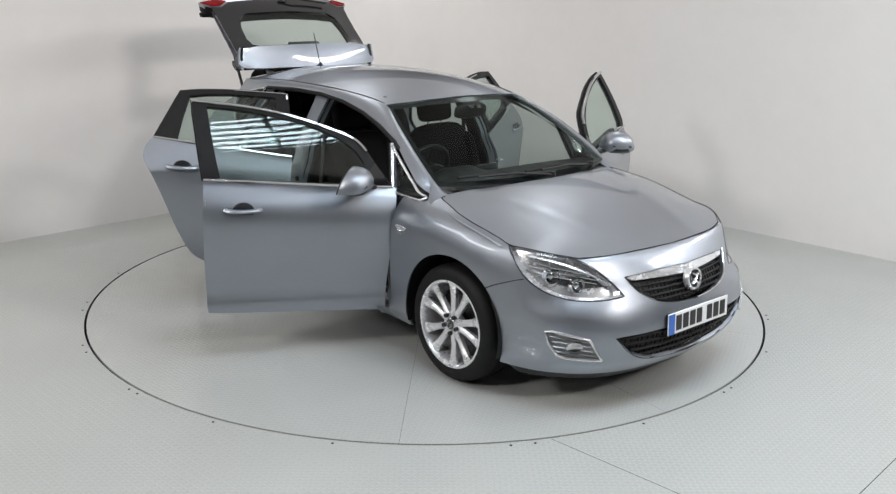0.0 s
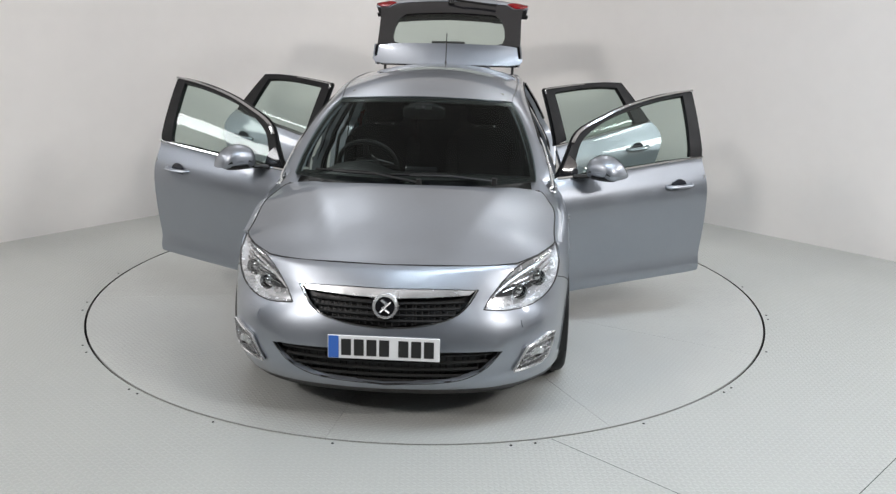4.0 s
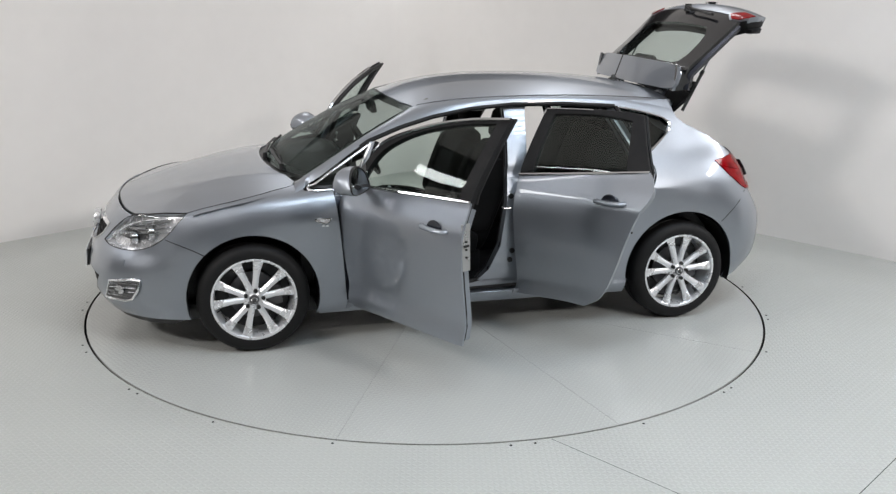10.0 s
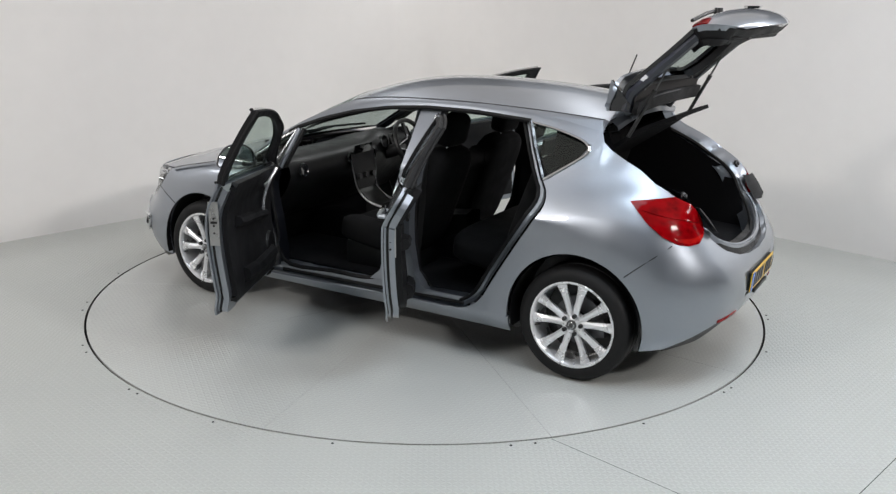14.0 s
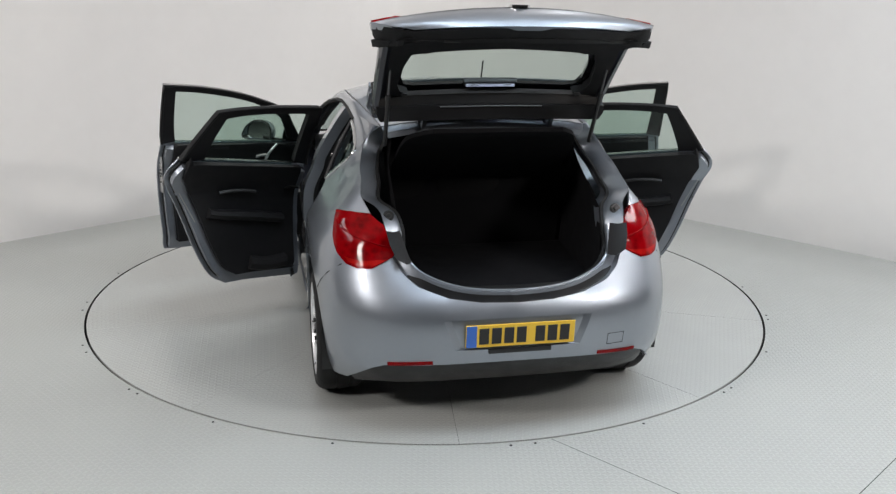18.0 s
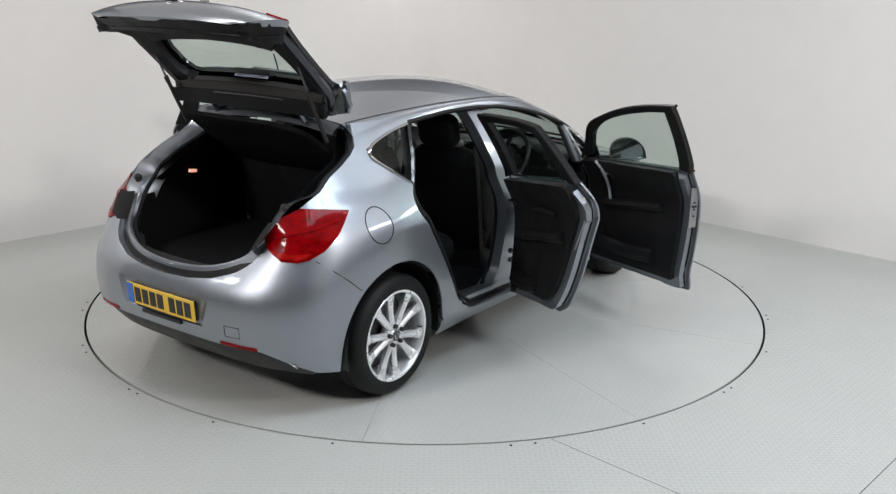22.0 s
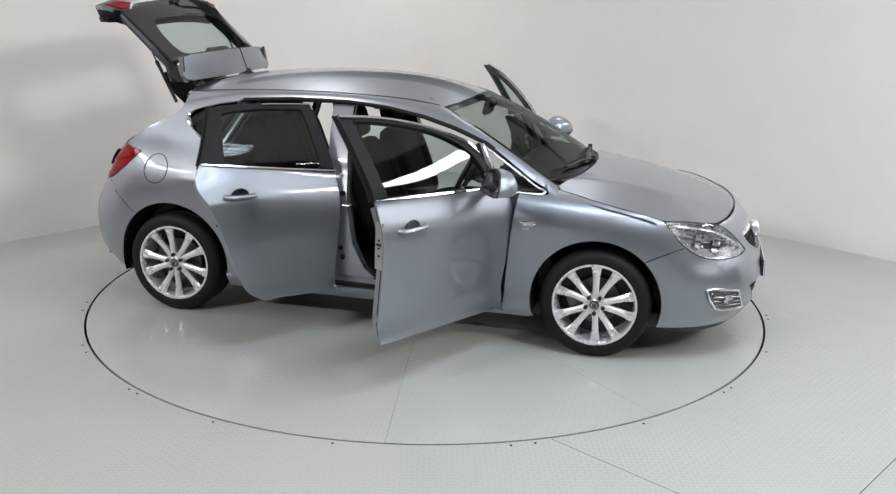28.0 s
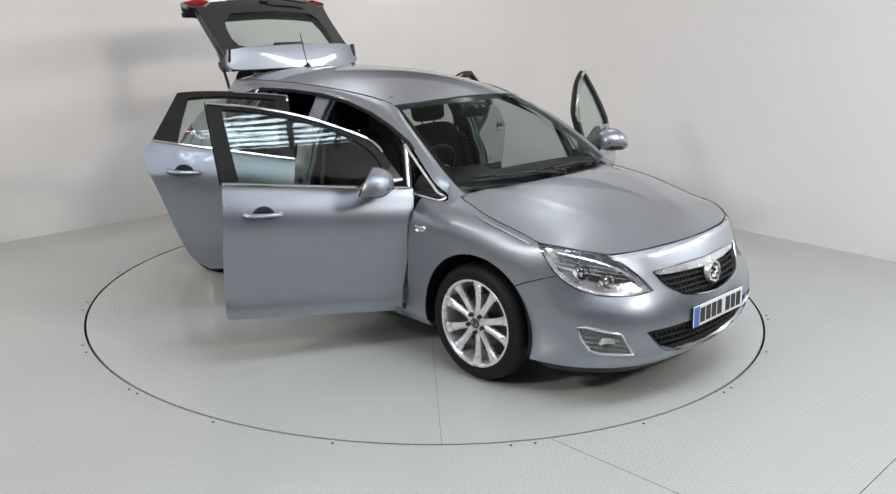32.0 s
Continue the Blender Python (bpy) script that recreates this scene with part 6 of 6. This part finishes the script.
def cabin(car):
    # floor pan, tunnel, bulkhead, underbody
    part("floor_pan", box(2.3, 1.42, .05, pose(-.15, 0, .29), .01), CARPET, car)
    part("underbody", box(3.5, 1.42, .10, pose(0, 0, .215), .03), BLACK, car)
    part("engine_bay", box(.86, 1.12, .46, pose(1.44, 0, .47), .06), BLACK, car)
    part("boot_well", box(.72, 1.1, .34, pose(-1.66, 0, .47), .06), BLACK, car)
    part("bulkhead", box(.06, 1.38, .62, pose(.98, 0, .60)), CARPET, car)
    part("tunnel", box(1.7, .26, .20, pose(.1, 0, .38), .05), CARPET, car)
    # dashboard
    prof = [(1.02, .90), (.95, .955), (.82, .985), (.70, .985), (.62, .965), (.575, .92), (.565, .86), (.60, .78), (.66, .70), (.72, .62), (.80, .55)]
    rows = []
    for y in np.linspace(-.72, .72, 25):
        hump = .055 * math.exp(-((y + .36) / .17) ** 4)
        rows.append([(x + .04 * (abs(y) / .72) ** 3 * 1.0, y, z + hump * (1 if .55 < x < .75 and z > .9 else .3 if z > .95 else 0)) for x, z in prof])
    b = loft(rows)
    dash = part("dashboard", b, BLACK, car, "black moulded dashboard")
    stack = loft([[(.555 - .0, s, .93) for s in (-.14, 0, .14)], [(.535, s, .80) for s in (-.13, 0, .13)], [(.52, s * .9, .68) for s in (-.12, 0, .12)], [(.40, s * .8, .60) for s in (-.12, 0, .12)]])
    part("centre_facia", stack, BLACK, dash)
    for s in (1, -1):
        line = spline([(.555, s * .142, .90), (.535, s * .132, .80), (.512, s * .112, .68), (.40, s * .112, .60), (.20, s * .112, .578), (.02, s * .11, .578)], 4)
        part("console_trim", tube(line, .0065, 6, taper=[.5 + 1.1 * i / (len(line) - 1) for i in range(len(line))]), SILVER_PLASTIC, dash)
    part("centre_screen", box(.012, .20, .07, pose(.553, 0, .955, 0, -15, 0), .006), GLOSS_BLACK, dash)
    for k in range(3):
        part("control_knob", cyl(.022, .02, .03, pose(.525, -.08 + .08 * k, .77, 0, -80, 0), 16), DARK_METAL, dash)
    for y in (-.64, -.12, .12, .64):
        part("air_vent", lathe([(.045, .0), (.04, .012), (.03, .005), (0, .004)], 20, pose(.565, y, .90, 0, -80, 0)), GLOSS_BLACK, dash)
    for y in (-.42, -.30):
        part("instrument_dial", lathe([(.05, .0), (.046, .03), (.042, .03), (.04, .008), (0, .006)], 24, pose(.595, y, .955, 0, -75, 0)), GLOSS_BLACK, dash)
    # console, handbrake and gear lever
    con = part("centre_console", loft([[(.45, y, z) for y, z in ((-.11, .45), (-.105, .60), (0, .625), (.105, .60), (.11, .45))], [(.1, y, z) for y, z in ((-.11, .45), (-.105, .56), (0, .575), (.105, .56), (.11, .45))],
                                        [(-.35, y, z) for y, z in ((-.10, .45), (-.095, .62), (0, .64), (.095, .62), (.10, .45))]]), BLACK, car)
    part("gear_lever", tube([(.25, 0, .58), (.23, 0, .68)], .012, 8), CHROME, con)
    part("gear_knob", cushion(.05, .045, .06, pose(.225, 0, .71)), BLACK, con)
    part("handbrake", tube([(.02, -.05, .60), (-.16, -.05, .66)], .014, 8), SILVER_PLASTIC, con)
    # steering wheel, on the right-hand side
    m = Matrix.Translation((.37, -.36, .955)) @ pose(0, 0, 0, 0, 63, 180)
    ring = [(.185 * math.cos(a), .185 * math.sin(a), 0) for a in np.linspace(0, 2 * math.pi, 41)]
    b = tube(ring, .016, 8, caps=False)
    b.transform(m)
    sw = part("steering_wheel", b, BLACK, car, "black three-spoke steering wheel")
    b = cushion(.13, .15, .05, m @ pose(0, 0, -.02))
    part("steering_hub", b, BLACK, sw)
    for a in (0, 180, -90):
        b = box(.13, .035, .014, m @ pose(0, 0, 0, 0, 0, a) @ pose(.115, 0, -.01), .005)
        part("steering_spoke", b, BLACK, sw)
    for s in (1, -1):
        b = tube([(s * .012, -.165, .006), (s * .022, -.14, .004), (s * .045, -.05, .010), (s * .075, -.03, .010)], .004, 6)
        b.transform(m @ pose(0, 0, 0, 0, 0, 0))
        part("spoke_trim", b, SILVER_PLASTIC, sw)
    part("steering_badge", lathe([(0, .006), (.018, .005), (.021, 0)], 16, m @ pose(0, 0, .012)), CHROME, sw)
    part("steering_column", tube([(.40, -.36, .94), (.62, -.36, .86)], .05, 10), BLACK, car)
    seat(car, .02, -.36)
    seat(car, .02, .36)
    # rear bench
    bench = part("rear_bench", cushion(.52, 1.26, .18, pose(-.74, 0, .52, 0, -8, 0), n=8), CLOTH, car, "black cloth rear bench")
    for y in (-.42, .02, .44):
        part("bench_back", cushion(.17, .44, .62, pose(-1.06, y, .86, 0, -20, 0), puff=0), CLOTH, bench)
    for y in (-.40, .0, .40):
        part("rear_headrest", cushion(.10, .25, .15, pose(-1.19, y, 1.20, 0, -12, 0)), CLOTH, bench)
    # inside mirror, belts, red buckles, inner pillar trims
    part("inside_mirror", cushion(.035, .26, .08, pose(.40, 0, 1.305, 0, 10, 0)), BLACK, car)
    part("mirror_stalk", tube([(.42, 0, 1.32), (.46, 0, 1.345)], .012, 6), BLACK, car)
    for s in (1, -1):
        part("seat_belt", loft([[(-.33, s * .60, 1.22), (-.37, s * .60, 1.22)], [(-.33, s * .645, .8), (-.37, s * .645, .8)], [(-.30, s * .66, .38), (-.34, s * .66, .38)]]), BLACK, car)
        part("belt_buckle", box(.03, .025, .04, pose(.10, s * .125, .595, 0, -20, 0), .006), RED_BELT, car)
        b = loft([[flank(s, .07)(lx(x), z) for x, z in spline([(.70, 1.06), (.5, 1.18), (.3, 1.25), (0, 1.325), (-.3, 1.352), (-.7, 1.352), (-1.0, 1.335)], 4)],
                  [Vector((x, s * (rail_y(x) - .035), rail_z(x) - .03)) if x < .25 else screen(s * .95, min((.245 - x) / -.66, 1)) + Vector((-.03, 0, -.03)) for x, z in spline([(.70, 1.06), (.5, 1.18), (.3, 1.25), (0, 1.325), (-.3, 1.352), (-.7, 1.352), (-1.0, 1.335)], 4)]])
        part("pillar_trim", b, BLACK, car)
        part("visor", box(.14, .34, .016, pose(.20, s * .32, 1.375, 0, 20, 0), .006), HEADLINER, car)
        part("grab_handle", tube([(-.05, s * .52, 1.36), (-.10, s * .515, 1.335), (-.20, s * .515, 1.335), (-.25, s * .52, 1.36)], .010, 6), HEADLINER, car)
    ring = [flank(-1, -.0005)(lx(-1.55 + .086 * math.cos(a)), .925 + .086 * math.sin(a)) for a in np.linspace(0, 2 * math.pi, 41)]
    part("fuel_flap_joint", tube(ring, .0028, 5, caps=False), GAP, car)


def motions(car, table):
    walk(car, [(t, pose(0, 0, 0, 0, 0, a)) for t, a in TURN])
    walk(table, [(t, pose(0, 0, 0, 0, 0, a)) for t, a in TURN])


hall()
table = turntable()
car = thing("car", pose(0, 0, 0), "silver five-door hatchback car, doors and hatch open", "car")
wheels(car)
body_panels(car)
front_end(car)
rear_end(car)
hatch(car)
for s in (1, -1):
    door(car, s, False)
    door(car, s, True)
cabin(car)
motions(car, table)
